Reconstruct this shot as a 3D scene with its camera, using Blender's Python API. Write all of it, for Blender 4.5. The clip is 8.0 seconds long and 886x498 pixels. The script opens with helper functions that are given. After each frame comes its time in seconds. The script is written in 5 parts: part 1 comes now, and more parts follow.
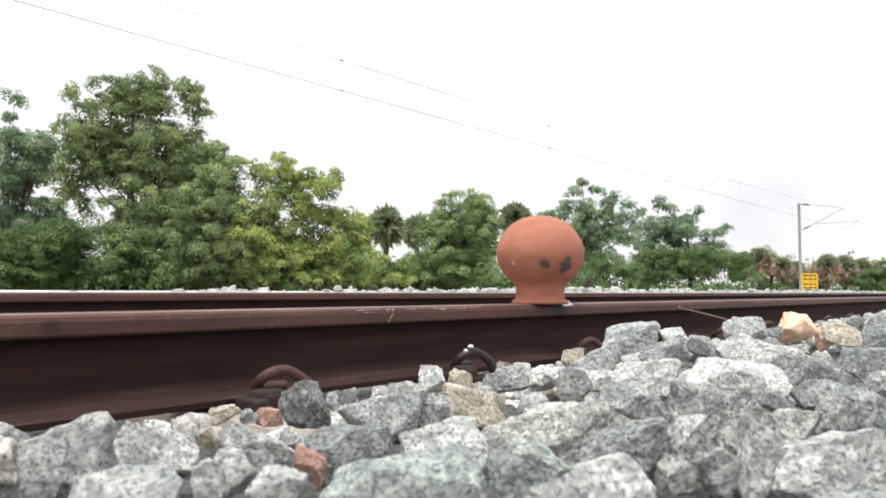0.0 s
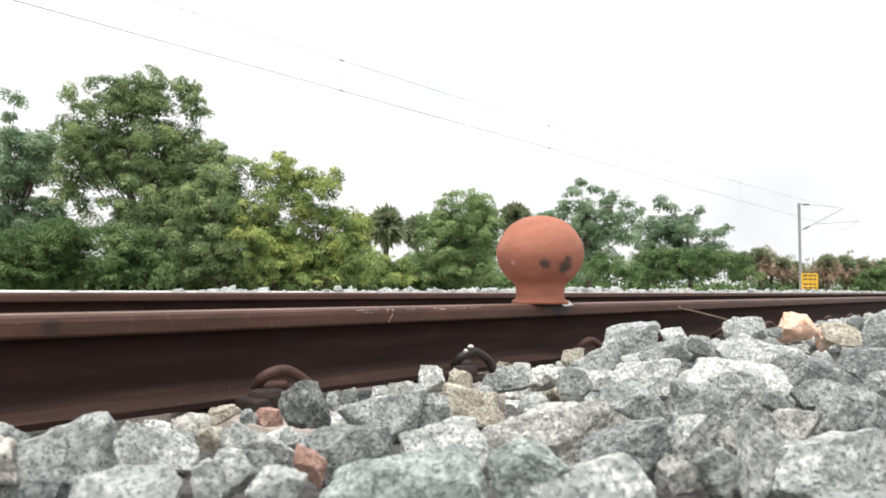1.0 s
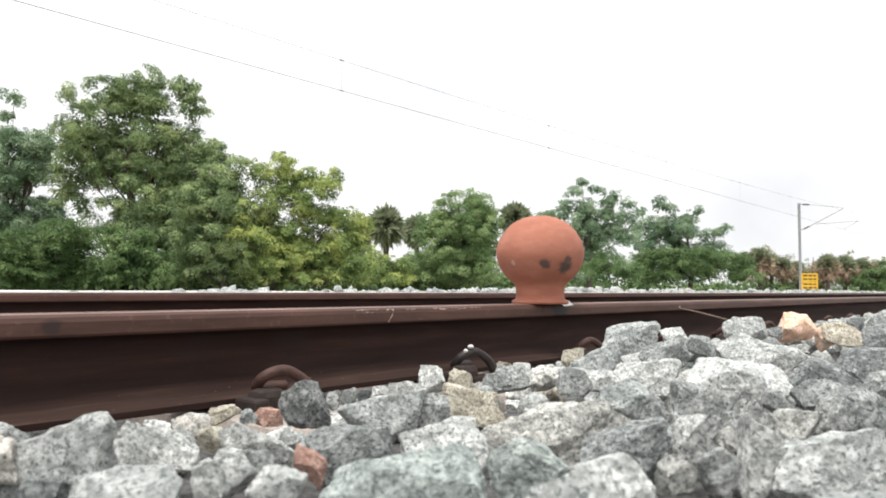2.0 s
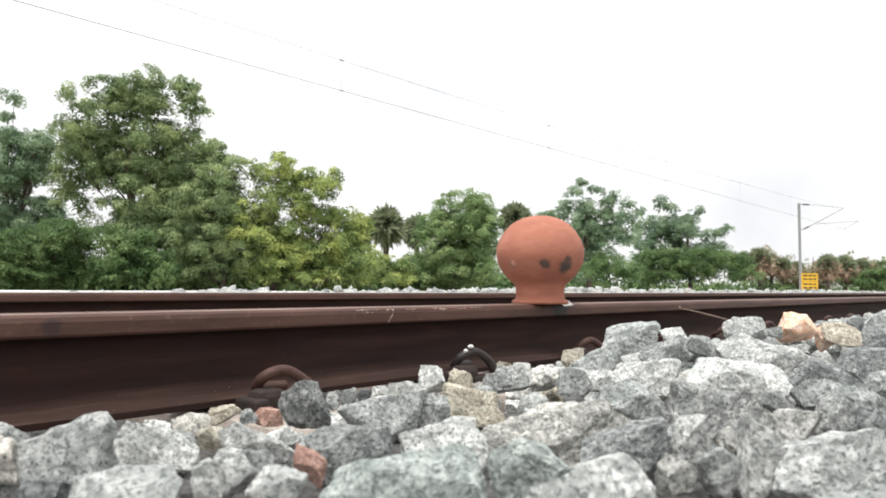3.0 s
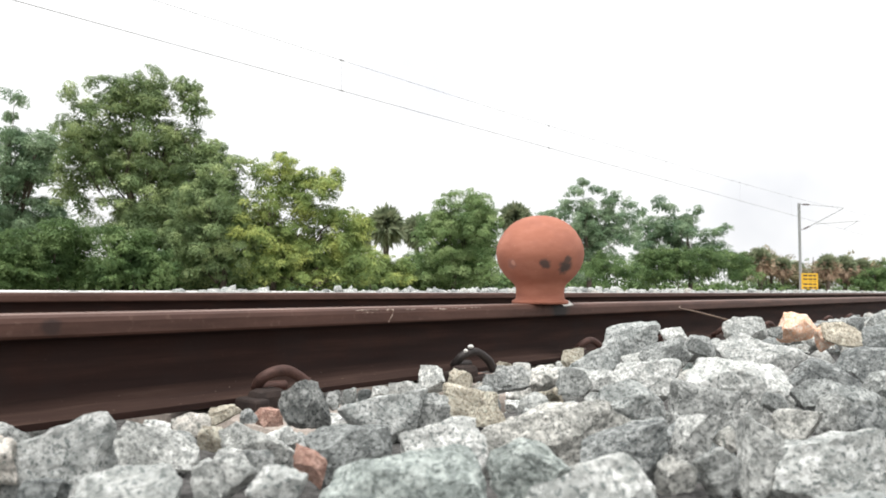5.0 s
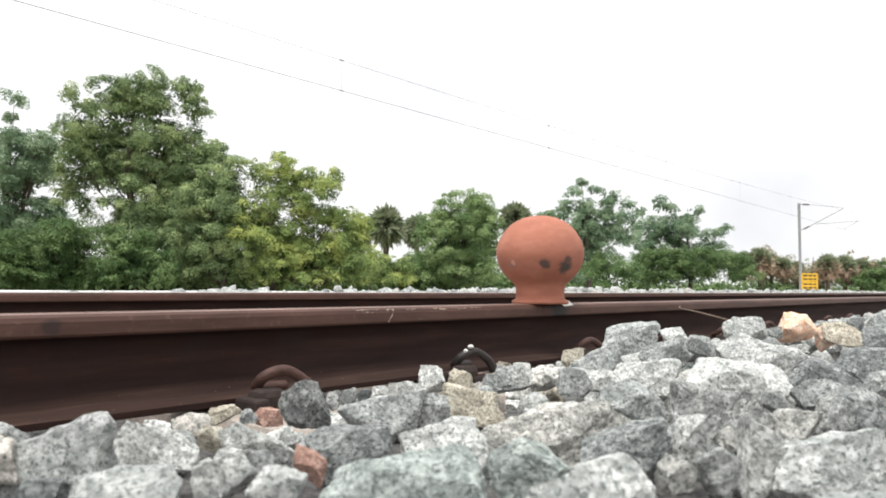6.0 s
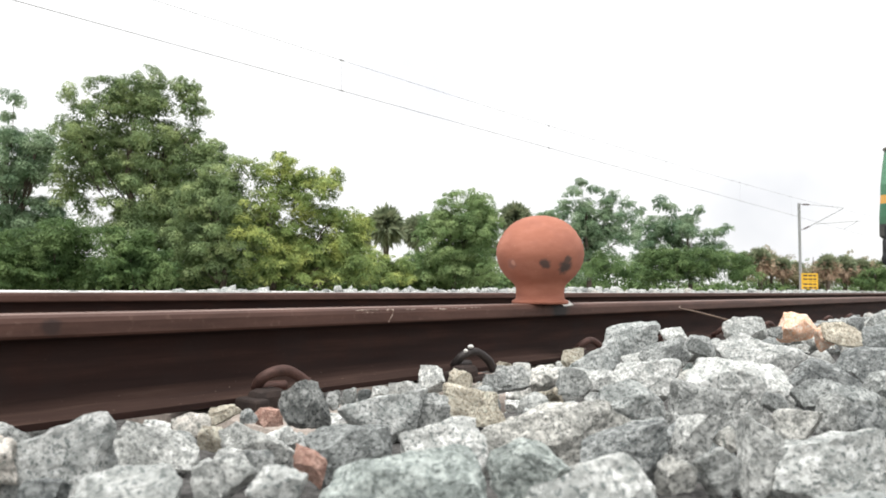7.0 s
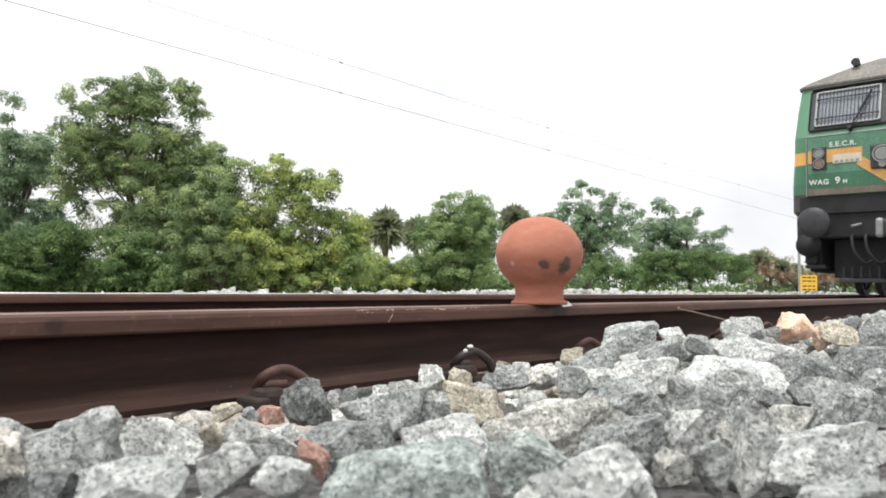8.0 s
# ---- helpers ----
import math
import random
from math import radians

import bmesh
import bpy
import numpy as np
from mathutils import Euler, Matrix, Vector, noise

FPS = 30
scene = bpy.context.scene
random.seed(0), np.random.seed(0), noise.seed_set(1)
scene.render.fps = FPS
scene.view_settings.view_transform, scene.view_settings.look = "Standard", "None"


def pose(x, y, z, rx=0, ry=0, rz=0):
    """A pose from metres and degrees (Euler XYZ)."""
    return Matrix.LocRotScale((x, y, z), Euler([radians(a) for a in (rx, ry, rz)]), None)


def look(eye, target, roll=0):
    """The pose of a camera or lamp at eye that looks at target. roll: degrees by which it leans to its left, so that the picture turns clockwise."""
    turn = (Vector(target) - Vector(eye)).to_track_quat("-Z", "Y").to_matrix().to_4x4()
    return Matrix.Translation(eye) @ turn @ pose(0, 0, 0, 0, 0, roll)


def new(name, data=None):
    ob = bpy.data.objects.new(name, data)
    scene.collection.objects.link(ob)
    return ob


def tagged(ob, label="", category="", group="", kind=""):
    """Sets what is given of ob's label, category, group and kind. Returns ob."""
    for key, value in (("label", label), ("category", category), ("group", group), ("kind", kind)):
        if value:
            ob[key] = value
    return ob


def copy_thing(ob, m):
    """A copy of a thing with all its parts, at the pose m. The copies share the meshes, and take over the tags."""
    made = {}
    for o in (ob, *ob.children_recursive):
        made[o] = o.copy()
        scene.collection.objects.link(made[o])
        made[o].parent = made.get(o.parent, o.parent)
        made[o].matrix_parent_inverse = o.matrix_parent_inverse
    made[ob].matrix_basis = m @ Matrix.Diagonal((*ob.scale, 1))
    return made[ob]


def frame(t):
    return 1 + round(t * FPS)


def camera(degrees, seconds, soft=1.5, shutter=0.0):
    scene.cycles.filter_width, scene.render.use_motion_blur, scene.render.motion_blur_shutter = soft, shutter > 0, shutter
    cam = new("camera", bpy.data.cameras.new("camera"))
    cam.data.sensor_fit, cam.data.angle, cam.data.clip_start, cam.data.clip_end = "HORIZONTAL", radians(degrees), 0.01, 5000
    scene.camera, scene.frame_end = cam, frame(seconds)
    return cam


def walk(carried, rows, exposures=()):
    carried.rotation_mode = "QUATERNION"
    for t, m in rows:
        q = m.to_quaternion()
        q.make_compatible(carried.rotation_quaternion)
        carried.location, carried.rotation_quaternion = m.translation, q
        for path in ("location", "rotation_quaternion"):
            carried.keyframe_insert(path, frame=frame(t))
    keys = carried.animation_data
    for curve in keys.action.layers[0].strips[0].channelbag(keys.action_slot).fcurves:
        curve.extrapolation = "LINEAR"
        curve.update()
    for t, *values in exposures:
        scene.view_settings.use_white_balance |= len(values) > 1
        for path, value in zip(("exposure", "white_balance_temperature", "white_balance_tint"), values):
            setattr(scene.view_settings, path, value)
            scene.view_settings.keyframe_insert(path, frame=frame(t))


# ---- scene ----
cam = camera(63.14, 8.0, soft=1.8)
# a small phone lens focused past the pot: the stones before it are out of focus
cam.data.dof.use_dof, cam.data.dof.focus_distance, cam.data.dof.aperture_fstop = True, 2.6, 15.0
EYE = (0.0, 0.0, 0.213)
HEADING, PITCH, ROLL = radians(41.17), radians(3.18), 0.36


def aim(dx=0.0, dy=0.0, dz=0.0, turn=0.0, tilt=0.0, roll=0.0):
    """A camera pose near the resting one: metres and degrees (to the left, up) away from it."""
    a, p = HEADING + radians(turn), PITCH + radians(tilt)
    e = Vector(EYE) + Vector((dx, dy, dz))
    return look(e, e + Vector((math.cos(a) * math.cos(p), math.sin(a) * math.cos(p), math.sin(p))), ROLL + roll)


# the camera lies still; it trembles as the train comes near
walk(cam, [(0.0, aim()), (6.2, aim()), (6.5, aim(0.0025, 0.0012, 0.0005, 0.062, -0.060, -0.03)), (6.8, aim()), (7.2, aim()),
           (7.5, aim(0.0017, 0.0013, 0.0008, 0.026, -0.044, 0.02)), (7.7, aim()), (7.8, aim(0, 0, 0, 0, -0.04)), (7.9, aim()), (8.0, aim(-0.0077, -0.0055, -0.0045, -0.055, 0.172, -0.03))])

# ---- light ----
world = bpy.data.worlds.new("overcast_sky")
scene.world = world
world.use_nodes = True
wn, wl = world.node_tree.nodes, world.node_tree.links
SUN_UP, SUN_ROUND = radians(72), radians(260)
sky = wn.new("ShaderNodeTexSky")
sky.sky_type, sky.sun_disc, sky.sun_elevation, sky.sun_rotation = "NISHITA", False, SUN_UP, SUN_ROUND
sky.dust_density = 4.0
dim = wn.new("ShaderNodeVectorMath")
dim.operation = "SCALE"
dim.inputs["Scale"].default_value = 0.10
wl.new(sky.outputs[0], dim.inputs[0])
cloud = wn.new("ShaderNodeTexNoise")
cloud.inputs["Scale"].default_value, cloud.inputs["Detail"].default_value = 2.2, 5.0
wc = wn.new("ShaderNodeTexCoord")
wl.new(wc.outputs["Generated"], cloud.inputs["Vector"])
ramp = wn.new("ShaderNodeValToRGB")
ramp.color_ramp.elements[0].position, ramp.color_ramp.elements[0].color = 0.34, (0.89, 0.905, 0.945, 1)
ramp.color_ramp.elements[1].position, ramp.color_ramp.elements[1].color = 0.47, (1.12, 1.12, 1.12, 1)
wl.new(cloud.outputs["Fac"], ramp.inputs["Fac"])
mixer = wn.new("ShaderNodeMix")
mixer.data_type = "RGBA"
mixer.inputs["Factor"].default_value = 0.93
wl.new(dim.outputs[0], mixer.inputs["A"])
wl.new(ramp.outputs["Color"], mixer.inputs["B"])
# an overcast sky is brighter overhead than at the horizon
axis = wn.new("ShaderNodeSeparateXYZ")
wl.new(wc.outputs["Generated"], axis.inputs[0])
rise = wn.new("ShaderNodeMapRange")
rise.inputs["From Min"].default_value, rise.inputs["From Max"].default_value = 0.15, 0.95
rise.inputs["To Min"].default_value, rise.inputs["To Max"].default_value = 1.03, 1.75
wl.new(axis.outputs["Z"], rise.inputs["Value"])
lift = wn.new("ShaderNodeVectorMath")
lift.operation = "SCALE"
wl.new(mixer.outputs["Result"], lift.inputs[0])
wl.new(rise.outputs["Result"], lift.inputs["Scale"])
wl.new(lift.outputs[0], wn["Background"].inputs["Color"])
wn["Background"].inputs["Strength"].default_value = 1.0

sun = new("sun", bpy.data.lights.new("sun", "SUN"))
sun.data.energy, sun.data.angle, sun.data.color = 3.0, radians(18), (1.0, 0.985, 0.96)
sun.matrix_world = look((0, 0, 50), (0.32 * 50, 0.06 * 50, 0))
scene.view_settings.exposure = 0.0


# ---- materials ----
class Mat:
    """A node material with a principled shader and short helpers."""

    def __init__(self, name, rough=0.8, metal=0.0, spec=0.4):
        self.m = bpy.data.materials.new(name)
        self.m.use_nodes = True
        self.n, self.l = self.m.node_tree.nodes, self.m.node_tree.links
        self.b = self.n["Principled BSDF"]
        self.b.inputs["Roughness"].default_value = rough
        self.b.inputs["Metallic"].default_value = metal
        self.b.inputs["Specular IOR Level"].default_value = spec
        self.co = self.n.new("ShaderNodeTexCoord").outputs["Object"]

    def noise(self, scale, detail=4.0, rough=0.6, stretch=None):
        t = self.n.new("ShaderNodeTexNoise")
        t.inputs["Scale"].default_value, t.inputs["Detail"].default_value, t.inputs["Roughness"].default_value = scale, detail, rough
        src = self.co
        if stretch:
            k = self.n.new("ShaderNodeVectorMath")
            k.operation = "MULTIPLY"
            k.inputs[1].default_value = stretch
            self.l.new(src, k.inputs[0])
            src = k.outputs[0]
        self.l.new(src, t.inputs["Vector"])
        return t.outputs["Fac"]

    def cells(self, scale):
        t = self.n.new("ShaderNodeTexVoronoi")
        t.inputs["Scale"].default_value = scale
        self.l.new(self.co, t.inputs["Vector"])
        return t.outputs["Color"]

    def ramp(self, src, *stops):
        r = self.n.new("ShaderNodeValToRGB")
        e = r.color_ramp.elements
        while len(e) < len(stops):
            e.new(0.5)
        for k, (p, c) in zip(e, stops):
            k.position = p
            k.color = (c, c, c, 1) if isinstance(c, float) else (*c, 1)
        self.l.new(src, r.inputs["Fac"])
        return r.outputs["Color"]

    def mix(self, fac, a, b, how="MIX"):
        x = self.n.new("ShaderNodeMix")
        x.data_type, x.blend_type = "RGBA", how
        for key, v in (("Factor", fac), ("A", a), ("B", b)):
            if hasattr(v, "links"):
                self.l.new(v, x.inputs[key])
            elif key == "Factor":
                x.inputs[key].default_value = v
            else:
                x.inputs[key].default_value = (*v, 1)
        return x.outputs["Result"]

    def base(self, c):
        if hasattr(c, "links"):
            self.l.new(c, self.b.inputs["Base Color"])
        else:
            self.b.inputs["Base Color"].default_value = (*c, 1)
        return self

    def bump(self, src, strength=0.4, distance=0.003):
        k = self.n.new("ShaderNodeBump")
        k.inputs["Strength"].default_value, k.inputs["Distance"].default_value = strength, distance
        self.l.new(src, k.inputs["Height"])
        self.l.new(k.outputs[0], self.b.inputs["Normal"])
        return self

    def rough(self, src):
        self.l.new(src, self.b.inputs["Roughness"])
        return self

    def spot(self, centre, radius, ragged=0.4, scale=40.0):
        """A soft patch of its own outline round a point in object space, 1 at its middle."""
        d = self.n.new("ShaderNodeVectorMath")
        d.operation = "DISTANCE"
        self.l.new(self.co, d.inputs[0])
        d.inputs[1].default_value = centre
        a = self.n.new("ShaderNodeMath")
        a.operation = "MULTIPLY_ADD"
        self.l.new(self.noise(scale, 3.0), a.inputs[0])
        a.inputs[1].default_value = radius * ragged * 2
        self.l.new(d.outputs["Value"], a.inputs[2])
        r = self.n.new("ShaderNodeMapRange")
        self.l.new(a.outputs[0], r.inputs["Value"])
        r.inputs["From Min"].default_value, r.inputs["From Max"].default_value = radius * (0.5 + ragged), radius * (1.0 + ragged)
        r.inputs["To Min"].default_value, r.inputs["To Max"].default_value = 1.0, 0.0
        return r.outputs["Result"]

    def chance(self):
        return self.n.new("ShaderNodeObjectInfo").outputs["Random"]

    def island(self):
        return self.n.new("ShaderNodeNewGeometry").outputs["Random Per Island"]


def plain(name, color, rough=0.6, metal=0.0, spot=0.25, scale=8.0, bump=0.15):
    """A paint or metal with a little unevenness in tone at two scales."""
    k = Mat(name, rough, metal)
    big, fine = k.noise(scale), k.noise(scale * 14, 3.0)
    dark = tuple(c * (1 - spot) for c in color)
    light = tuple(min(1.0, c * (1 + spot)) for c in color)
    c = k.mix(k.ramp(big, (0.3, 0.0), (0.7, 1.0)), dark, light)
    k.base(k.mix(k.ramp(fine, (0.35, 0.7), (0.65, 1.0)), (0, 0, 0), c))
    k.bump(fine, bump, 0.002)
    return k.m


def stone_material(name, pale, mid, dark, by_island=False, even=False):
    """Speckled crushed granite: mineral grains, blotches, a tint that varies from stone to stone."""
    k = Mat(name, 0.9, 0.0, 0.25)
    shift = k.n.new("ShaderNodeVectorMath")
    shift.operation = "MULTIPLY_ADD"
    k.l.new(k.island() if by_island else k.chance(), shift.inputs[0])
    shift.inputs[1].default_value = (7.3, 4.1, 9.7)
    k.l.new(k.n.new("ShaderNodeNewGeometry").outputs["Position"], shift.inputs[2])
    k.co = shift.outputs[0]
    grain, fine, blotch, speck = k.noise(165.0, 5.0, 0.65), k.noise(480.0, 3.0, 0.6), k.noise(44.0, 4.0), k.noise(250.0, 2.0)
    deep = tuple(0.5 * a + 0.5 * b for a, b in zip(mid, dark))
    c = k.ramp(grain, (0.36, deep), (0.45, mid), (0.54, pale), (0.68, tuple(min(0.9, x * 1.2) for x in pale)))
    c = k.mix(k.ramp(blotch, (0.44, 0.0), (0.58, 0.70)), c, deep)
    c = k.mix(k.ramp(speck, (0.55, 0.0), (0.63, 0.75)), c, dark)
    c = k.mix(k.ramp(fine, (0.56, 0.0), (0.66, 0.45)), c, tuple(min(0.9, x * 1.3) for x in pale))
    who = k.island() if by_island else k.chance()
    tint = k.ramp(who, (0.0, (0.50, 0.52, 0.52)), (0.25, (0.94, 0.94, 0.925)), (0.5, (1.12, 1.12, 1.10)), (0.70, (0.66, 0.68, 0.675)), (0.86, (1.04, 1.03, 1.0)), (0.96, (0.92, 0.89, 0.84)), (1.0, (0.92, 0.82, 0.75)))
    k.base(c if even else k.mix(1.0, c, tint, "MULTIPLY"))
    return k.bump(k.noise(80.0, 10.0, 0.70), 0.9, 0.0065).m


STONE = {
    "pale": stone_material("pale_granite", (0.788, 0.788, 0.764), (0.568, 0.572, 0.554), (0.129, 0.156, 0.151)),
    "grey": stone_material("grey_granite", (0.641, 0.646, 0.627), (0.421, 0.431, 0.416), (0.110, 0.118, 0.117)),
    "dark": stone_material("dark_granite", (0.353, 0.365, 0.361), (0.197, 0.210, 0.208), (0.050, 0.057, 0.059)),
    "green": stone_material("greenish_granite", (0.545, 0.585, 0.560), (0.370, 0.409, 0.390), (0.113, 0.131, 0.126)),
    "tan": stone_material("tan_granite", (0.84, 0.77, 0.64), (0.62, 0.55, 0.44), (0.20, 0.17, 0.13)),
    "pink": stone_material("pink_granite", (0.504, 0.336, 0.277), (0.378, 0.227, 0.176), (0.218, 0.126, 0.101), even=True),
    "orange": stone_material("orange_quartz", (0.820, 0.700, 0.610), (0.820, 0.530, 0.370), (0.720, 0.360, 0.200), even=True),
}
BALLAST = stone_material("ballast_granite", (0.571, 0.580, 0.563), (0.403, 0.412, 0.399), (0.109, 0.118, 0.116), True)
k = Mat("ballast_fines", 0.95)
BED = k.base(k.mix(k.ramp(k.noise(70.0, 5.0), (0.35, 0.0), (0.65, 1.0)), (0.035, 0.033, 0.031), (0.13, 0.125, 0.12))).bump(k.noise(45.0, 6.0), 1.0, 0.02).m
k = Mat("dry_soil_and_grass", 0.95)
SOIL = k.base(k.mix(k.ramp(k.noise(0.35, 6.0), (0.4, 0.0), (0.6, 1.0)), (0.20, 0.16, 0.10), k.mix(k.ramp(k.noise(5.0), (0.3, 0.0), (0.7, 1.0)), (0.07, 0.10, 0.03), (0.15, 0.17, 0.06)))).bump(k.noise(3.0, 8.0), 0.8, 0.05).m


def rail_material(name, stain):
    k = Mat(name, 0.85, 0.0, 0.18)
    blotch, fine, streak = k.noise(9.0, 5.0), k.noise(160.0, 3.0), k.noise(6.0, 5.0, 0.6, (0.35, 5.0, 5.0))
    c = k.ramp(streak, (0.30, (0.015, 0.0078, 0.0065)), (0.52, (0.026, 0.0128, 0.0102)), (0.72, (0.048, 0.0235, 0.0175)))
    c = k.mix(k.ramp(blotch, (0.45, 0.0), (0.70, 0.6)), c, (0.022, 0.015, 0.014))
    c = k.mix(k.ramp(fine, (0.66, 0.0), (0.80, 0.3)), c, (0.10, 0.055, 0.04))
    if stain:
        c = k.mix(k.spot((0.448, -0.036, 0.148), 0.022), c, (0.012, 0.009, 0.009))
    k.base(c)
    return k.bump(k.noise(110.0, 5.0), 0.35, 0.0015).m


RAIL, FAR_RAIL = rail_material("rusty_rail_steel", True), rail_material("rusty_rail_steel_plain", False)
k = Mat("worn_running_surface", 0.38, 0.85)
WORN = k.base(k.mix(k.ramp(k.noise(5.0, 5.0, 0.6, (0.3, 6.0, 1.0)), (0.35, 0.0), (0.65, 1.0)), (0.52, 0.50, 0.48), (0.75, 0.74, 0.73))).m


def head_material(name, spotted):
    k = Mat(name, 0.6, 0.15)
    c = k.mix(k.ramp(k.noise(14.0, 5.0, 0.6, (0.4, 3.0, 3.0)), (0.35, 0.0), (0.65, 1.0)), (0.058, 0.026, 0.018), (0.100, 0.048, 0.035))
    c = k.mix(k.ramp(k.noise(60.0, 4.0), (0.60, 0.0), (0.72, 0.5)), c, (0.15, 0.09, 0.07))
    if spotted:
        # a small dark mark on the head's side, and a broader dark patch below the pot
        c = k.mix(k.spot((0.448, -0.036, 0.150), 0.018, 0.5, 50.0), c, (0.038, 0.020, 0.016))
        c = k.mix(k.spot((1.925, -0.034, 0.155), 0.060, 0.4, 50.0), c, (0.022, 0.018, 0.017))
    return k.base(c).bump(k.noise(90.0, 5.0), 0.3, 0.0015).m


# rail foot slope: its reflected light is put into a paler rust, with pale flecks
k = Mat("rail_foot_sheen", 0.9, 0.0, 0.2)
c = k.ramp(k.noise(7.0, 5.0, 0.6, (0.4, 5.0, 5.0)), (0.32, (0.020, 0.0105, 0.0085)), (0.55, (0.036, 0.0195, 0.015)), (0.78, (0.075, 0.046, 0.035)))
c = k.mix(k.ramp(k.noise(120.0, 3.0), (0.68, 0.0), (0.78, 0.6)), c, (0.30, 0.22, 0.18))
FOOT_SHEEN = k.base(c).bump(k.noise(110.0, 5.0), 0.35, 0.0015).m
HEAD, FAR_HEAD = head_material("rail_head_rust", True), head_material("rail_head_rust_plain", False)
k = Mat("rusted_running_surface", 0.6, 0.2)
DULL = k.base(k.mix(k.ramp(k.noise(7.0, 5.0, 0.6, (0.3, 6.0, 1.0)), (0.35, 0.0), (0.65, 1.0)), (0.14, 0.085, 0.068), (0.27, 0.18, 0.15))).bump(k.noise(90.0, 5.0), 0.3, 0.0015).m
k = Mat("scaled_bright_steel", 0.5, 0.3)
SCALE_METAL = k.base(k.mix(k.ramp(k.noise(120.0, 4.0), (0.4, 0.0), (0.6, 1.0)), (0.13, 0.08, 0.06), (0.45, 0.36, 0.30))).bump(k.noise(200.0), 0.5, 0.001).m
CLIP_RUST = plain("rusty_spring_steel", (0.085, 0.042, 0.033), 0.65, 0.2, 0.4, 30.0, 0.4)
CLIP_DARK = plain("dark_spring_steel", (0.045, 0.038, 0.036), 0.55, 0.3, 0.4, 30.0, 0.4)
CAST_IRON = plain("dark_cast_iron", (0.034, 0.022, 0.018), 0.8, 0.0, 0.4, 40.0, 0.6)
LINER = plain("pinkish_liner", (0.30, 0.17, 0.13), 0.8, 0.0, 0.3, 40.0, 0.3)
CONCRETE = plain("dusty_concrete", (0.36, 0.31, 0.27), 0.95, 0.0, 0.25, 12.0, 0.6)

k = Mat("terracotta", 0.82, 0.0, 0.3)
turned = k.noise(16.0, 4.0, 0.55, (0.8, 0.8, 2.2))
c = k.ramp(turned, (0.28, (0.325, 0.122, 0.078)), (0.5, (0.375, 0.146, 0.095)), (0.72, (0.425, 0.178, 0.122)))
c = k.mix(k.ramp(k.noise(11.0, 4.0), (0.46, 0.0), (0.72, 0.6)), c, (0.27, 0.105, 0.075))
c = k.mix(k.ramp(k.noise(90.0, 3.0), (0.66, 0.0), (0.76, 0.35)), c, (0.66, 0.36, 0.25))
FACE = HEADING - 0.134
POT_R, POT_C = Vector((math.sin(FACE), -math.cos(FACE), 0)), Vector((-math.cos(FACE), -math.sin(FACE), 0))
for right, up, size, tone in ((0.12, 0.116, 0.020, (0.11, 0.07, 0.06)), (0.60, 0.105, 0.031, (0.085, 0.062, 0.055)), (0.62, 0.130, 0.016, (0.12, 0.075, 0.06)), (-0.50, 0.075, 0.018, (0.55, 0.33, 0.27)), (-0.66, 0.115, 0.020, (0.30, 0.14, 0.11)), (-0.62, 0.085, 0.013, (0.50, 0.28, 0.22)), (-0.40, 0.062, 0.012, (0.48, 0.28, 0.23)), (-0.30, 0.092, 0.008, (0.6, 0.36, 0.28)), (0.20, 0.212, 0.007, (0.62, 0.40, 0.31)), (-0.62, 0.12, 0.010, (0.52, 0.27, 0.20)), (0.35, 0.065, 0.016, (0.30, 0.13, 0.10))):
    p = (POT_R * right + POT_C * math.sqrt(1 - right * right)) * 0.128
    c = k.mix(k.spot((p.x, p.y, up), size, 0.5, 60.0), c, tone)
TERRACOTTA = k.base(c).bump(k.mix(0.5, turned, k.noise(150.0, 3.0)), 0.25, 0.002).m

k = Mat("tree_bark", 0.9)
BARK = k.base(k.mix(k.ramp(k.noise(6.0, 5.0, 0.6, (3.0, 3.0, 0.6)), (0.35, 0.0), (0.65, 1.0)), (0.045, 0.035, 0.028), (0.15, 0.12, 0.095))).bump(k.noise(12.0, 6.0, 0.6, (3.0, 3.0, 0.6)), 0.8, 0.02).m


def leaf_material(name, deep, mid, bright):
    """Thin leaves: colour by leaf and by spray, a little gloss, light through them."""
    k = Mat(name, 0.6, 0.0, 0.18)
    c = k.ramp(k.noise(1.1, 4.0), (0.38, deep), (0.50, mid), (0.62, bright))
    c = k.mix(k.ramp(k.island(), (0.0, 0.0), (1.0, 0.16)), c, bright)
    k.base(c)
    t = k.n.new("ShaderNodeBsdfTranslucent")
    k.l.new(c, t.inputs["Color"])
    m = k.n.new("ShaderNodeMixShader")
    m.inputs[0].default_value = 0.28
    k.l.new(k.b.outputs[0], m.inputs[1])
    k.l.new(t.outputs[0], m.inputs[2])
    k.l.new(m.outputs[0], k.n["Material Output"].inputs["Surface"])
    return k.m


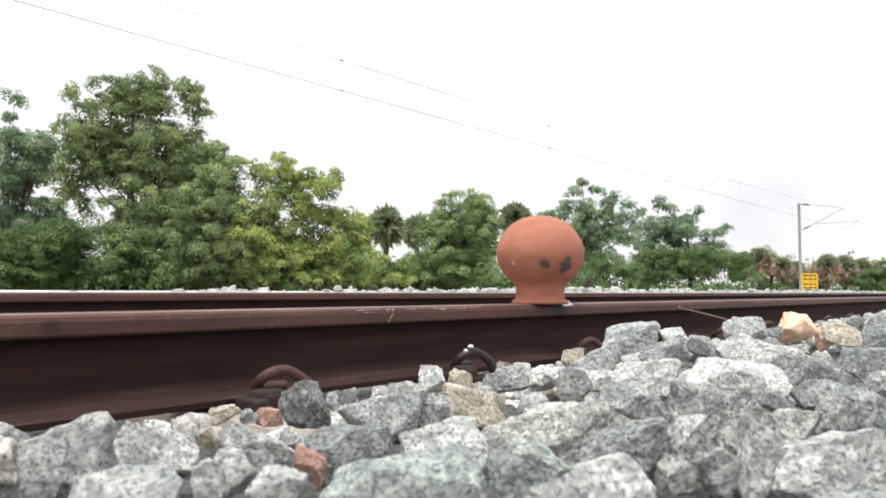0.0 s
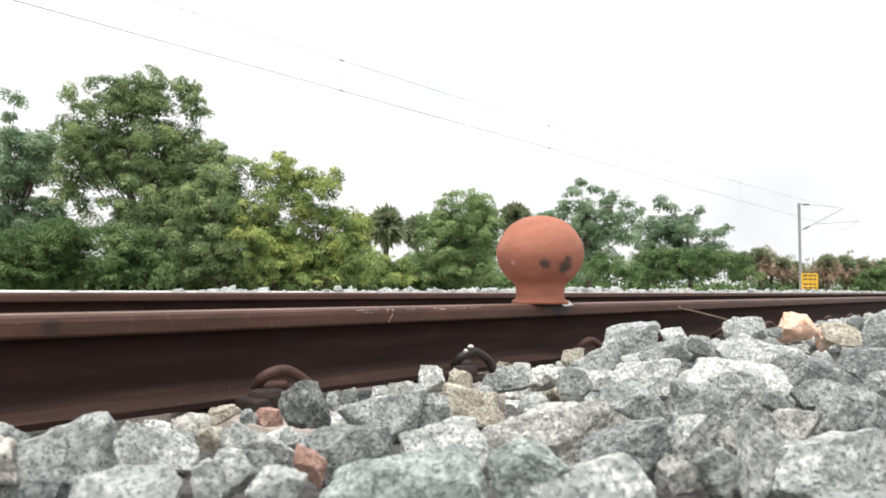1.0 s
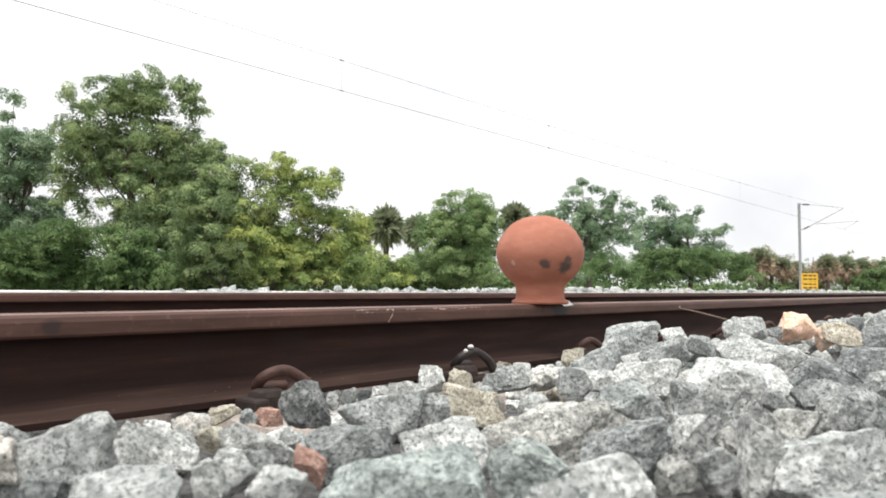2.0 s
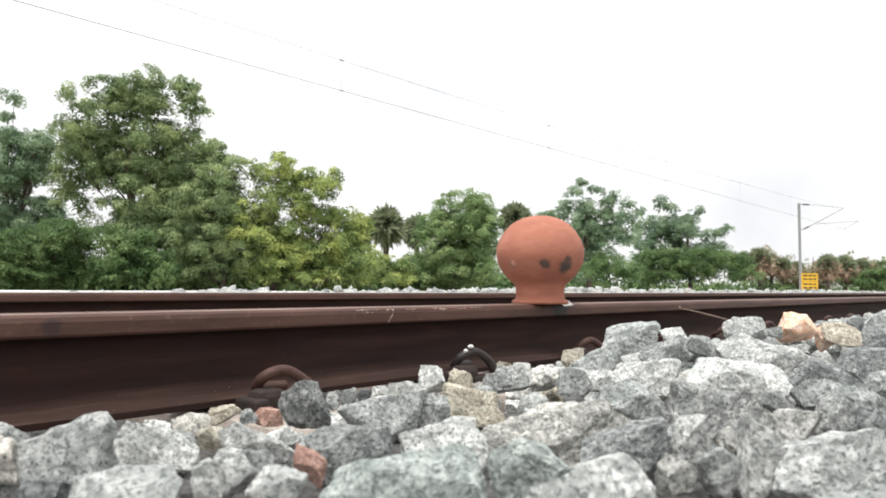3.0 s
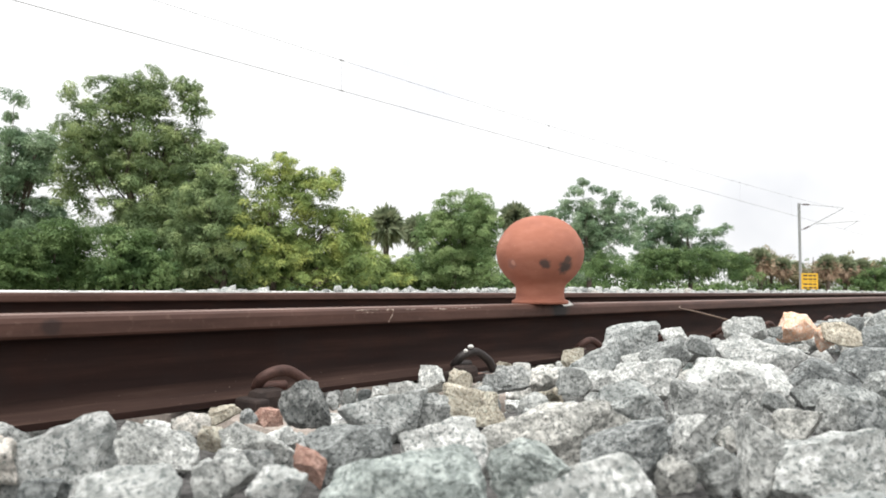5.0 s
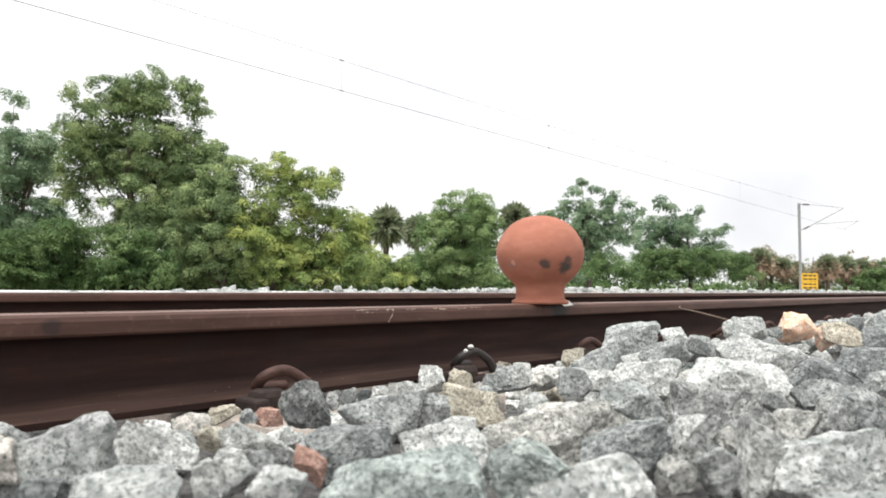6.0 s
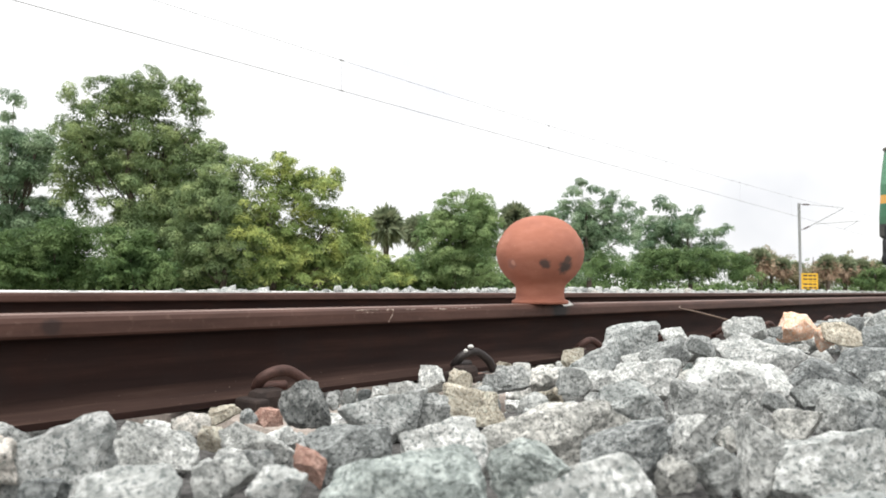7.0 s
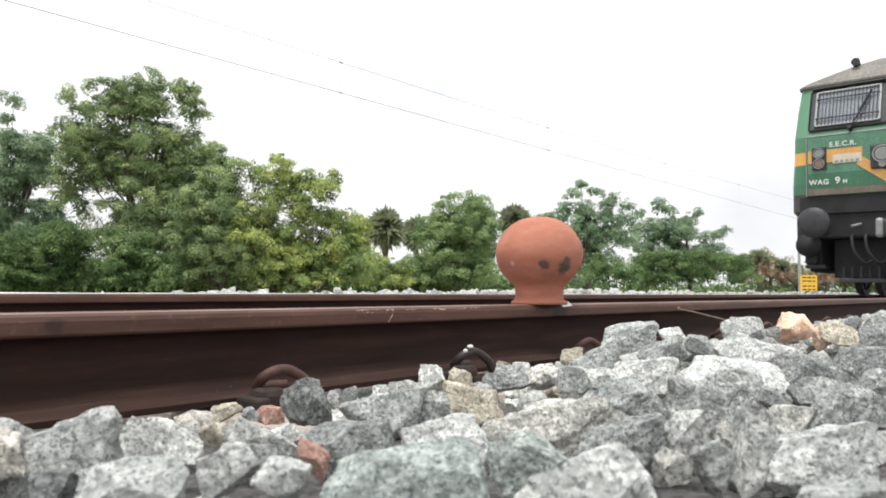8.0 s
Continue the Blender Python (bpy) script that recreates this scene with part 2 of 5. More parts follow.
LEAF = {
    "mid": leaf_material("neem_leaf", (0.093, 0.144, 0.065), (0.203, 0.281, 0.129), (0.374, 0.445, 0.205)),
    "blue": leaf_material("cool_leaf", (0.114, 0.192, 0.113), (0.192, 0.283, 0.163), (0.320, 0.411, 0.259)),
    "yellow": leaf_material("sunlit_leaf", (0.090, 0.149, 0.051), (0.223, 0.302, 0.103), (0.464, 0.510, 0.164)),
    "light": leaf_material("fresh_leaf", (0.046, 0.089, 0.032), (0.099, 0.164, 0.058), (0.189, 0.267, 0.106)),
    "green": leaf_material("full_green_leaf", (0.113, 0.191, 0.076), (0.194, 0.284, 0.117), (0.308, 0.398, 0.176)),
    "dry": leaf_material("dry_scrub_leaf", (0.149, 0.158, 0.085), (0.277, 0.257, 0.149), (0.436, 0.356, 0.238)),
    "palm": leaf_material("palm_leaf", (0.135, 0.171, 0.104), (0.225, 0.270, 0.162), (0.360, 0.387, 0.252)),
    "dead": leaf_material("dead_frond", (0.216, 0.149, 0.104), (0.378, 0.270, 0.189), (0.540, 0.423, 0.324)),
}
GALVANISED = plain("weathered_galvanised_steel", (0.40, 0.41, 0.41), 0.6, 0.3, 0.2, 3.0, 0.1)
WIRE = plain("drawn_copper_wire", (0.33, 0.33, 0.33), 0.5, 0.5, 0.1, 3.0, 0.0)
PORCELAIN = plain("brown_insulator_glaze", (0.10, 0.07, 0.06), 0.3, 0.0, 0.2, 9.0, 0.0)
SIGN_YELLOW = plain("yellow_sign_paint", (0.72, 0.42, 0.03), 0.6, 0.0, 0.15, 4.0, 0.1)
SIGN_INK = plain("black_sign_paint", (0.05, 0.04, 0.03), 0.6, 0.0, 0.1, 4.0, 0.1)

k = Mat("locomotive_livery", 0.42, 0.0, 0.45)
sep = k.n.new("ShaderNodeSeparateXYZ")
k.l.new(k.co, sep.inputs[0])
height = k.n.new("ShaderNodeMath")
height.operation = "DIVIDE"
k.l.new(sep.outputs["Z"], height.inputs[0])
height.inputs[1].default_value = 4.0
band = k.ramp(height.outputs[0], (0.0, (0.03, 0.03, 0.031)), (0.428, (0.045, 0.14, 0.078)), (0.475, (0.05, 0.17, 0.095)), (0.555, (0.68, 0.36, 0.09)), (0.612, (0.078, 0.205, 0.12)), (0.905, (0.26, 0.25, 0.235)))
band.node.color_ramp.interpolation = "CONSTANT"
LIVERY = k.base(k.mix(k.ramp(k.noise(1.6, 6.0), (0.40, 0.0), (0.75, 0.45)), band, (0.16, 0.15, 0.12))).m
NOSE_GREEN = plain("faded_green_paint", (0.095, 0.225, 0.148), 0.5, 0.0, 0.18, 2.5, 0.05)
NOSE_DARK = plain("deep_green_paint", (0.05, 0.155, 0.09), 0.5, 0.0, 0.18, 2.5, 0.05)
ORANGE_PAINT = plain("orange_stripe_paint", (0.66, 0.36, 0.12), 0.5, 0.0, 0.15, 4.0, 0.05)
PALE_PAINT = plain("pale_cream_paint", (0.66, 0.58, 0.48), 0.5, 0.0, 0.12, 6.0, 0.05)
FIGURE_PAINT = plain("faded_figure_paint", (0.30, 0.33, 0.27), 0.6, 0.0, 0.2, 9.0, 0.0)
WHITE_PAINT = plain("white_letter_paint", (0.78, 0.80, 0.76), 0.5, 0.0, 0.08, 6.0, 0.0)
ROOF_GREY = plain("grimy_roof_grey", (0.24, 0.225, 0.205), 0.75, 0.0, 0.25, 1.5, 0.2)
UNDER = plain("sooty_black_steel", (0.022, 0.022, 0.025), 0.7, 0.1, 0.35, 3.0, 0.2)
BUFFER_GREY = plain("worn_buffer_steel", (0.05, 0.05, 0.056), 0.55, 0.3, 0.25, 5.0, 0.1)
GRILLE = plain("dark_grille_steel", (0.05, 0.055, 0.055), 0.5, 0.3, 0.2, 9.0, 0.0)
FRAME_GREY = plain("brushed_window_frame", (0.30, 0.31, 0.31), 0.45, 0.5, 0.15, 9.0, 0.0)
# dark cab glass; the grey-blue of the reflected sky is put into its base colour
WINDSHIELD = plain("sky_grey_cab_glass", (0.30, 0.33, 0.37), 0.12, 0.0, 0.1, 3.0, 0.0)
LENS = plain("lamp_lens_glass", (0.27, 0.28, 0.27), 0.12, 0.2, 0.1, 20.0, 0.0)
RED_LENS = plain("red_lamp_lens", (0.25, 0.15, 0.13), 0.15, 0.1, 0.1, 20.0, 0.0)
WHEEL_STEEL = plain("wheel_steel", (0.10, 0.085, 0.075), 0.5, 0.6, 0.2, 6.0, 0.1)
PAPER = plain("white_scrap", (0.75, 0.74, 0.70), 0.8, 0.0, 0.1, 60.0, 0.2)
TWIG = plain("dry_twig_bark", (0.16, 0.11, 0.08), 0.85, 0.0, 0.3, 60.0, 0.4)


# ---- mesh helpers ----
def part(name, bm, material, parent=None, label="", smooth=False):
    """One mesh object from a bmesh, under a thing or under a part."""
    me = bpy.data.meshes.new(name)
    bm.to_mesh(me)
    bm.free()
    for m in material if isinstance(material, (list, tuple)) else (material,):
        me.materials.append(m)
    if smooth:
        for p in me.polygons:
            p.use_smooth = True
    ob = new(name, me)
    ob.parent = parent
    return tagged(ob, label)


def raw(name, verts, faces, material, parent=None, label="", smooth=False):
    """One mesh object from arrays of points and equal-sided faces."""
    me = bpy.data.meshes.new(name)
    verts, faces = np.asarray(verts, dtype=np.float32), np.asarray(faces, dtype=np.int32)
    me.vertices.add(len(verts))
    me.vertices.foreach_set("co", verts.ravel())
    n = faces.shape[1]
    me.loops.add(faces.size)
    me.loops.foreach_set("vertex_index", faces.ravel())
    me.polygons.add(len(faces))
    me.polygons.foreach_set("loop_start", np.arange(0, faces.size, n, dtype=np.int32))
    me.polygons.foreach_set("loop_total", np.full(len(faces), n, dtype=np.int32))
    me.update(calc_edges=True)
    me.validate()
    me.materials.append(material)
    if smooth:
        me.polygons.foreach_set("use_smooth", np.ones(len(faces), dtype=bool))
    ob = new(name, me)
    ob.parent = parent
    return tagged(ob, label)


def box(x0, x1, y0, y1, z0, z1, bevel=0.0, bm=None, seg=2):
    b = bmesh.new()
    bmesh.ops.create_cube(b, size=1.0)
    for v in b.verts:
        v.co = Vector(((x0 + x1) / 2 + v.co.x * (x1 - x0), (y0 + y1) / 2 + v.co.y * (y1 - y0), (z0 + z1) / 2 + v.co.z * (z1 - z0)))
    if bevel:
        bmesh.ops.bevel(b, geom=b.edges[:], offset=bevel, segments=seg, affect="EDGES", profile=0.5)
    return joined(bm, b)


def joined(into, b):
    if into is None:
        return b
    me = bpy.data.meshes.new("scrap")
    b.to_mesh(me)
    b.free()
    into.from_mesh(me)
    into.verts.ensure_lookup_table()
    bpy.data.meshes.remove(me)
    return into


def rod(a, b, r0, r1=None, seg=10, bm=None):
    """A capped, possibly tapered round bar from a to b."""
    a, b = Vector(a), Vector(b)
    k = bmesh.new()
    bmesh.ops.create_cone(k, cap_ends=True, segments=seg, radius1=r0, radius2=r0 if r1 is None else r1, depth=(b - a).length)
    k.transform(Matrix.Translation((a + b) / 2) @ (b - a).to_track_quat("Z", "Y").to_matrix().to_4x4())
    return joined(bm, k)


def lathe(profile, seg=64):
    """A body turned round z from (radius, height) pairs."""
    b = bmesh.new()
    rings = []
    for r, z in profile:
        if r < 1e-5:
            rings.append([b.verts.new((0, 0, z))])
        else:
            rings.append([b.verts.new((r * math.cos(i * math.tau / seg), r * math.sin(i * math.tau / seg), z)) for i in range(seg)])
    for p, q in zip(rings, rings[1:]):
        for i in range(seg if len(p) + len(q) > 2 else 0):
            j = (i + 1) % seg
            if len(p) == 1:
                b.faces.new((p[0], q[i], q[j]))
            elif len(q) == 1:
                b.faces.new((p[i], q[0], p[j]))
            else:
                b.faces.new((p[i], q[i], q[j], p[j]))
    bmesh.ops.recalc_face_normals(b, faces=b.faces[:])
    return b


def curve_points(points, steps=6):
    """A smooth line through the points."""
    p = [Vector(points[0])] + [Vector(q) for q in points] + [Vector(points[-1])]
    out = []
    for i in range(1, len(p) - 2):
        for s in range(steps):
            t = s / steps
            out.append(0.5 * (2 * p[i] + (p[i + 1] - p[i - 1]) * t + (2 * p[i - 1] - 5 * p[i] + 4 * p[i + 1] - p[i + 2]) * t * t + (3 * p[i] - p[i - 1] - 3 * p[i + 1] + p[i + 2]) * t ** 3))
    return out + [p[-2]]


def tube(path, radius, seg=10, taper=1.0):
    """A round bar along a line of points."""
    b = bmesh.new()
    rings, n = [], len(path)
    up = Vector((0.31, 0.17, 0.93))
    for i, p in enumerate(path):
        d = (path[min(i + 1, n - 1)] - path[max(i - 1, 0)]).normalized()
        side = d.cross(up).normalized()
        up = side.cross(d).normalized()
        r = radius * (1 + (taper - 1) * i / (n - 1))
        rings.append([b.verts.new(p + (side * math.cos(a) + up * math.sin(a)) * r) for a in (k * math.tau / seg for k in range(seg))])
    for p, q in zip(rings, rings[1:]):
        for i in range(seg):
            b.faces.new((p[i], p[(i + 1) % seg], q[(i + 1) % seg], q[i]))
    b.faces.new(rings[0][::-1])
    b.faces.new(rings[-1])
    bmesh.ops.recalc_face_normals(b, faces=b.faces[:])
    return b


# ---- ground and track bed ----
RAIL_Y, FAR_Y, CANT = 1.235, 2.983, 0.0214
TRACK_Y = (RAIL_Y + FAR_Y) / 2
RAIL_HIGH = 0.1708


def smooth(a, b, v):
    t = np.clip((v - a) / (b - a), 0, 1)
    return t * t * (3 - 2 * t)


def bed_height(x, y):
    """The ballast's mean surface: a shoulder before the near rail, a trough along it, and a heap past the far rail."""
    near = -0.025 + 0.105 * (1 - smooth(0.62, 1.02, y)) - 0.30 * (1 - smooth(-2.6, -0.9, y))
    far = (0.194 + 0.035 * smooth(4.0, 7.0, x)) * smooth(3.25, 4.5, y) * (0.63 + 0.28 * smooth(1.6, 3.2, x)) - 0.62 * smooth(5.6, 7.4, y)
    return np.where(y < 2.0, near, -0.025 + far) + 0.012 * np.sin(x * 1.7 + y * 2.3)


nx, ny = 260, 90
gx = np.concatenate([np.linspace(-30, -2, 30), np.linspace(-1.9, 12, 140), np.linspace(12.5, 140, 90)])
gy = np.linspace(-3.2, 7.6, ny)
GX, GY = np.meshgrid(gx, gy, indexing="ij")
GZ = bed_height(GX, GY) - 0.025 - 0.03 * (1 - smooth(0.9, 1.1, GY))
verts = np.stack([GX, GY, GZ], -1).reshape(-1, 3)
idx = np.arange(nx * ny).reshape(nx, ny)
quads = np.stack([idx[:-1, :-1], idx[1:, :-1], idx[1:, 1:], idx[:-1, 1:]], -1).reshape(-1, 4)
ballast = tagged(raw("ballast", verts, quads, BED, smooth=True), "loose grey crushed granite ballast under the rails", "ballast", kind="structure")

b = bmesh.new()
bmesh.ops.create_grid(b, x_segments=80, y_segments=80, size=1500)
for v in b.verts:
    v.co.z = -0.32 + 0.05 * math.sin(v.co.x * 0.13) * math.sin(v.co.y * 0.11)
tagged(part("ground", b, SOIL), "flat dry soil with patchy grass reaching the horizon", "ground", kind="structure")

b = bmesh.new()
gx2, gy2 = np.linspace(-60, 200, 131), (8.2, 9.6, 12.0, 14.75, 17.5, 19.3, 20.4)
rows = [[b.verts.new((x, y, (0.12 if 9 < y < 20 else -0.4) + 0.012 * noise.noise(Vector((x * 0.7, y * 3.1, 2.0))))) for y in gy2] for x in gx2]
for p, q in zip(rows, rows[1:]):
    for i in range(len(gy2) - 1):
        b.faces.new((p[i], q[i], q[i + 1], p[i + 1]))
k = Mat("dusty_pale_gravel", 0.95)
PALE_GRAVEL = k.base(k.mix(k.ramp(k.noise(24.0, 6.0), (0.35, 0.0), (0.65, 1.0)), (0.50, 0.49, 0.46), (0.78, 0.77, 0.74))).bump(k.noise(30.0, 6.0), 0.6, 0.02).m
tagged(part("pavement_gravel", b, PALE_GRAVEL), "pale gravel bed of a second track before the trees", "gravel bed", kind="structure")

PROFILE = [(0.075, 0.0), (0.075, 0.011), (0.030, 0.024), (0.014, 0.040), (0.0085, 0.062), (0.0085, 0.105), (0.013, 0.126), (0.0335, 0.133), (0.036, 0.137),
           (0.036, 0.1570), (0.0335, 0.1648), (0.027, 0.1693), (0.012, 0.1708)]


def rail(y, lift, material, label):
    """A flat-bottomed rail with a rounded head; its running surface is worn bright."""
    outline = PROFILE + [(-u, w) for u, w in PROFILE[::-1]]
    b = bmesh.new()
    rows = [[b.verts.new((x, u, w)) for u, w in outline] for x in (-30.0, 0.0, 3.0, 8.0, 30.0, 140.0)]
    n = len(outline)
    for p, q in zip(rows, rows[1:]):
        for i in range(n):
            f = b.faces.new((p[i], p[(i + 1) % n], q[(i + 1) % n], q[i]))
            w = (outline[i][1] + outline[(i + 1) % n][1]) / 2
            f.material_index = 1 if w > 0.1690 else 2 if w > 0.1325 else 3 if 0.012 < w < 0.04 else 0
            f.smooth = 0.03 < w < 0.125
    b.faces.new(rows[0][::-1])
    b.faces.new(rows[-1])
    bmesh.ops.recalc_face_normals(b, faces=b.faces[:])
    ob = part("rail", b, [material, DULL if y < 2 else WORN, HEAD if y < 2 else FAR_HEAD, FOOT_SHEEN])
    ob.location = (0, y, lift)
    part("running_band", box(-29.9, 139.9, -0.0105, 0.0105, 0.1700, 0.1712), DULL if y < 2 else WORN, ob, "worn band along the rail top")
    return tagged(ob, label, "rail", "rails of the track")


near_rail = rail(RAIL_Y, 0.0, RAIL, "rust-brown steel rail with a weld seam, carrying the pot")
far_rail = rail(FAR_Y, CANT, FAR_RAIL, "rust-brown steel rail with a bright worn top")
# the weld: a thin slanting seam on the head, and flaked scale along the edge beside it
b = tube([Vector((1.196, -0.0365, 0.163)), Vector((1.190, -0.0372, 0.149)), Vector((1.180, -0.0368, 0.136))], 0.0016, 6)
part("weld_seam", b, SCALE_METAL, near_rail, "thin slanting weld seam")
rnd = random.Random(5)
b = bmesh.new()
for i in range(26):
    x = 1.19 + (rnd.random() ** 1.3) * rnd.choice((-0.10, 0.34))
    w, h = rnd.uniform(0.004, 0.022), rnd.uniform(0.0008, 0.0022)
    flake = bmesh.new()
    bmesh.ops.create_icosphere(flake, subdivisions=1, radius=1.0)
    zc = 0.1645 - rnd.random() ** 3 * 0.006
    yc = -0.0335 if zc > 0.1623 else -0.0355
    flake.transform(Matrix.Translation((x, yc, zc)) @ Matrix.Diagonal((w, 0.0012, h, 1)))
    joined(b, flake)
part("flaked_scale", b, SCALE_METAL, near_rail, "pale flaked scale along the head edge")["kind"] = "stuff"

# ---- sleepers and fastenings ----
CLIP_PATH = [(0.032, 0.000, 0.024), (0.0, -0.005, 0.025), (-0.028, 0.0, 0.026), (-0.046, 0.018, 0.032), (-0.045, 0.036, 0.049), (-0.026, 0.046, 0.059),
             (-0.002, 0.050, 0.059), (0.020, 0.054, 0.048), (0.040, 0.058, 0.032), (0.055, 0.056, 0.010)]


def sleeper(x):
    """A concrete sleeper with two rail seats, each with a liner, two shoulders and two spring clips."""
    s = tagged(new("sleeper"), "concrete sleeper buried in ballast with rusty spring clips", "sleeper", "sleepers of the track")
    b = box(-0.125, 0.125, TRACK_Y - 1.375, TRACK_Y + 1.375, -0.22, -0.012, 0.02)
    part("beam", b, CONCRETE, s)
    for y, lift in ((RAIL_Y, 0.0), (FAR_Y, CANT)):
        for side in (-1, 1):
            foot = y + side * 0.075
            b = box(-0.075, 0.075, min(foot, foot + side * 0.05), max(foot, foot + side * 0.05), lift - 0.013, lift - 0.001, 0.002)
            part("liner", b, LINER, s, "pinkish rail liner")
            b = box(-0.090, -0.058, min(foot + side * 0.012, foot + side * 0.080), max(foot + side * 0.012, foot + side * 0.080), lift - 0.014, lift + 0.016, 0.006)
            box(-0.035, 0.05, min(foot + side * 0.03, foot + side * 0.07), max(foot + side * 0.03, foot + side * 0.07), lift - 0.014, lift + 0.002, 0.003, b)
            box(-0.072, -0.008, min(foot + side * 0.018, foot + side * 0.066), max(foot + side * 0.018, foot + side * 0.066), lift - 0.014, lift + 0.030, 0.014, b)
            part("shoulder", b, CAST_IRON, s, "cast iron shoulder")
            path = curve_points([(u, foot + side * v, lift + w) for u, v, w in CLIP_PATH], 4)
            part("spring_clip", tube(path, 0.0105, 8), CLIP_RUST, s, "bent rusty spring clip", True)
    s.location.x = x
    return s


first_sleeper = sleeper(0.832)
for i in range(-5, 34):
    if i:
        made = copy_thing(first_sleeper, pose(0.832 + 0.568 * i, 0, 0))
        if i == 1:
            clip = next(o for o in made.children if "spring_clip" in o.name)
            clip.data = clip.data.copy()
            clip.data.materials[0] = CLIP_DARK
            clip["label"] = "blackened bent spring clip"
            b = bmesh.new()
            for dx, dy, dz, w in ((-0.026, -0.050, 0.0735, 0.010), (-0.040, -0.046, 0.064, 0.005)):
                chip = bmesh.new()
                bmesh.ops.create_icosphere(chip, subdivisions=2, radius=1.0)
                chip.transform(Matrix.Translation((dx, RAIL_Y - 0.075 + dy, dz)) @ Matrix.Diagonal((w, 0.006, 0.005, 1)))
                joined(b, chip)
            part("paint_chips", b, PAPER, made, "flecks of white paint")["kind"] = "stuff"

# ---- the pot on the rail ----
outer = [(0.0435, 0.009), (0.0430, 0.014), (0.0430, 0.021), (0.0438, 0.028), (0.0468, 0.034), (0.0545, 0.041), (0.0630, 0.049), (0.0715, 0.0615),
         (0.0765, 0.074), (0.0785, 0.087), (0.0772, 0.100), (0.0725, 0.112), (0.0640, 0.1255), (0.0535, 0.1365), (0.0430, 0.1435), (0.0300, 0.1492), (0.0150, 0.1525), (0.0, 0.1535)]
outer = [(r * 1.71, z * 1.765 - 0.001) for r, z in outer]
wall = 0.009
inner = [(max(0.0, r - wall) if r > wall else 0.0, z - (wall if r < 0.07 and z > 0.12 else 0.0)) for r, z in outer[::-1]]
b = lathe(outer + inner + [outer[0]], 96)
bmesh.ops.remove_doubles(b, verts=b.verts[:], dist=0.0002)
for v in b.verts:
    v.co += Vector((1, 1, 0)) * 0.0012 * noise.noise(v.co * 14)
pot = part("clay_pot", b, TERRACOTTA, smooth=True)
lip = [(0.0435, 0.0092), (0.0455, 0.0075), (0.0490, 0.0062), (0.0508, 0.0040), (0.0505, 0.0012), (0.0490, 0.0), (0.0400, 0.0), (0.0385, 0.0040), (0.0385, 0.0092), (0.0435, 0.0092)]
b = lathe([(r * 1.71, z * 1.765 - 0.001) for r, z in lip], 96)
for v in b.verts:
    v.co.z += 0.0016 * noise.noise(v.co * 20) * (1 if v.co.z > 0.001 else 0)
part("rim", b, TERRACOTTA, pot, "flared clay rim", True)
pot.location = (1.866, RAIL_Y, RAIL_HIGH)
tagged(pot, "round unglazed terracotta pot standing mouth down on the rail", "pot")
b = bmesh.new()
bmesh.ops.create_grid(b, x_segments=4, y_segments=2, size=1.0)
for v in b.verts:
    v.co = Vector((v.co.x * 0.024, v.co.y * 0.011, 0.0015 + 0.004 * noise.noise(v.co * 2.1)))
bmesh.ops.solidify(b, geom=b.faces[:], thickness=0.0012)
scrap = part("paper_scrap", b, PAPER)
scrap.matrix_world = pose(1.962, RAIL_Y - 0.034, RAIL_HIGH - 0.0015, 38, -4, -6)
tagged(scrap, "small white scrap wedged under the pot on the rail", "scrap")
b = tube(curve_points([(2.75, 1.165, 0.152), (2.5, 1.06, 0.150), (2.25, 0.90, 0.146), (2.08, 0.74, 0.13)], 5), 0.0022, 7, 1.2)
tagged(part("twig", b, TWIG, smooth=True), "thin dry twig leaning from the ballast to the rail", "twig")

# ---- trees ----
RIGHT = Vector((math.sin(HEADING), -math.cos(HEADING), 0))
AWAY = Vector((math.cos(HEADING), math.sin(HEADING), 0))
swaying = []
tree_count = 0


def leaves(puffs, leaf, cover, gen):
    """Drooping rhombic leaves that shingle each puff (x, y, z, radius): points and faces."""
    puffs = np.asarray(puffs)
    per = np.maximum(30, (cover * 12.6 * puffs[:, 3] ** 2 / (0.27 * leaf * leaf)).astype(int))
    c = np.repeat(puffs, per, axis=0)
    n = len(c)
    d = gen.normal(size=(n, 3))
    d /= np.linalg.norm(d, axis=1)[:, None]
    d[:, 2] = np.where((d[:, 2] < -0.25) & (gen.random(n) < 0.8), -d[:, 2], d[:, 2])
    rad = c[:, 3] * (1.06 - 0.40 * gen.random(n) ** 1.6)
    pos = c[:, :3] + d * rad[:, None] * np.array([1.0, 1.0, 0.8])
    nrm = d * 0.85 + np.array([0, 0, 0.38]) + gen.normal(size=(n, 3)) * 0.14
    along = d * np.array([0.7, 0.7, 0.3]) + gen.normal(size=(n, 3)) * 0.5 + np.array([0, 0, -0.45])
    along -= nrm * (np.sum(along * nrm, 1) / np.sum(nrm * nrm, 1))[:, None] * 0.8
    along /= np.linalg.norm(along, axis=1)[:, None] + 1e-6
    side = np.cross(along, nrm)
    side /= np.linalg.norm(side, axis=1)[:, None] + 1e-6
    ln = (leaf * (0.6 + 0.8 * gen.random(n)))[:, None]
    wd = ln * 0.21
    v = np.stack([pos, pos + along * ln * 0.45 + side * wd, pos + along * ln, pos + along * ln * 0.45 - side * wd], 1).reshape(-1, 3)
    return v, np.arange(4 * n).reshape(n, 4)


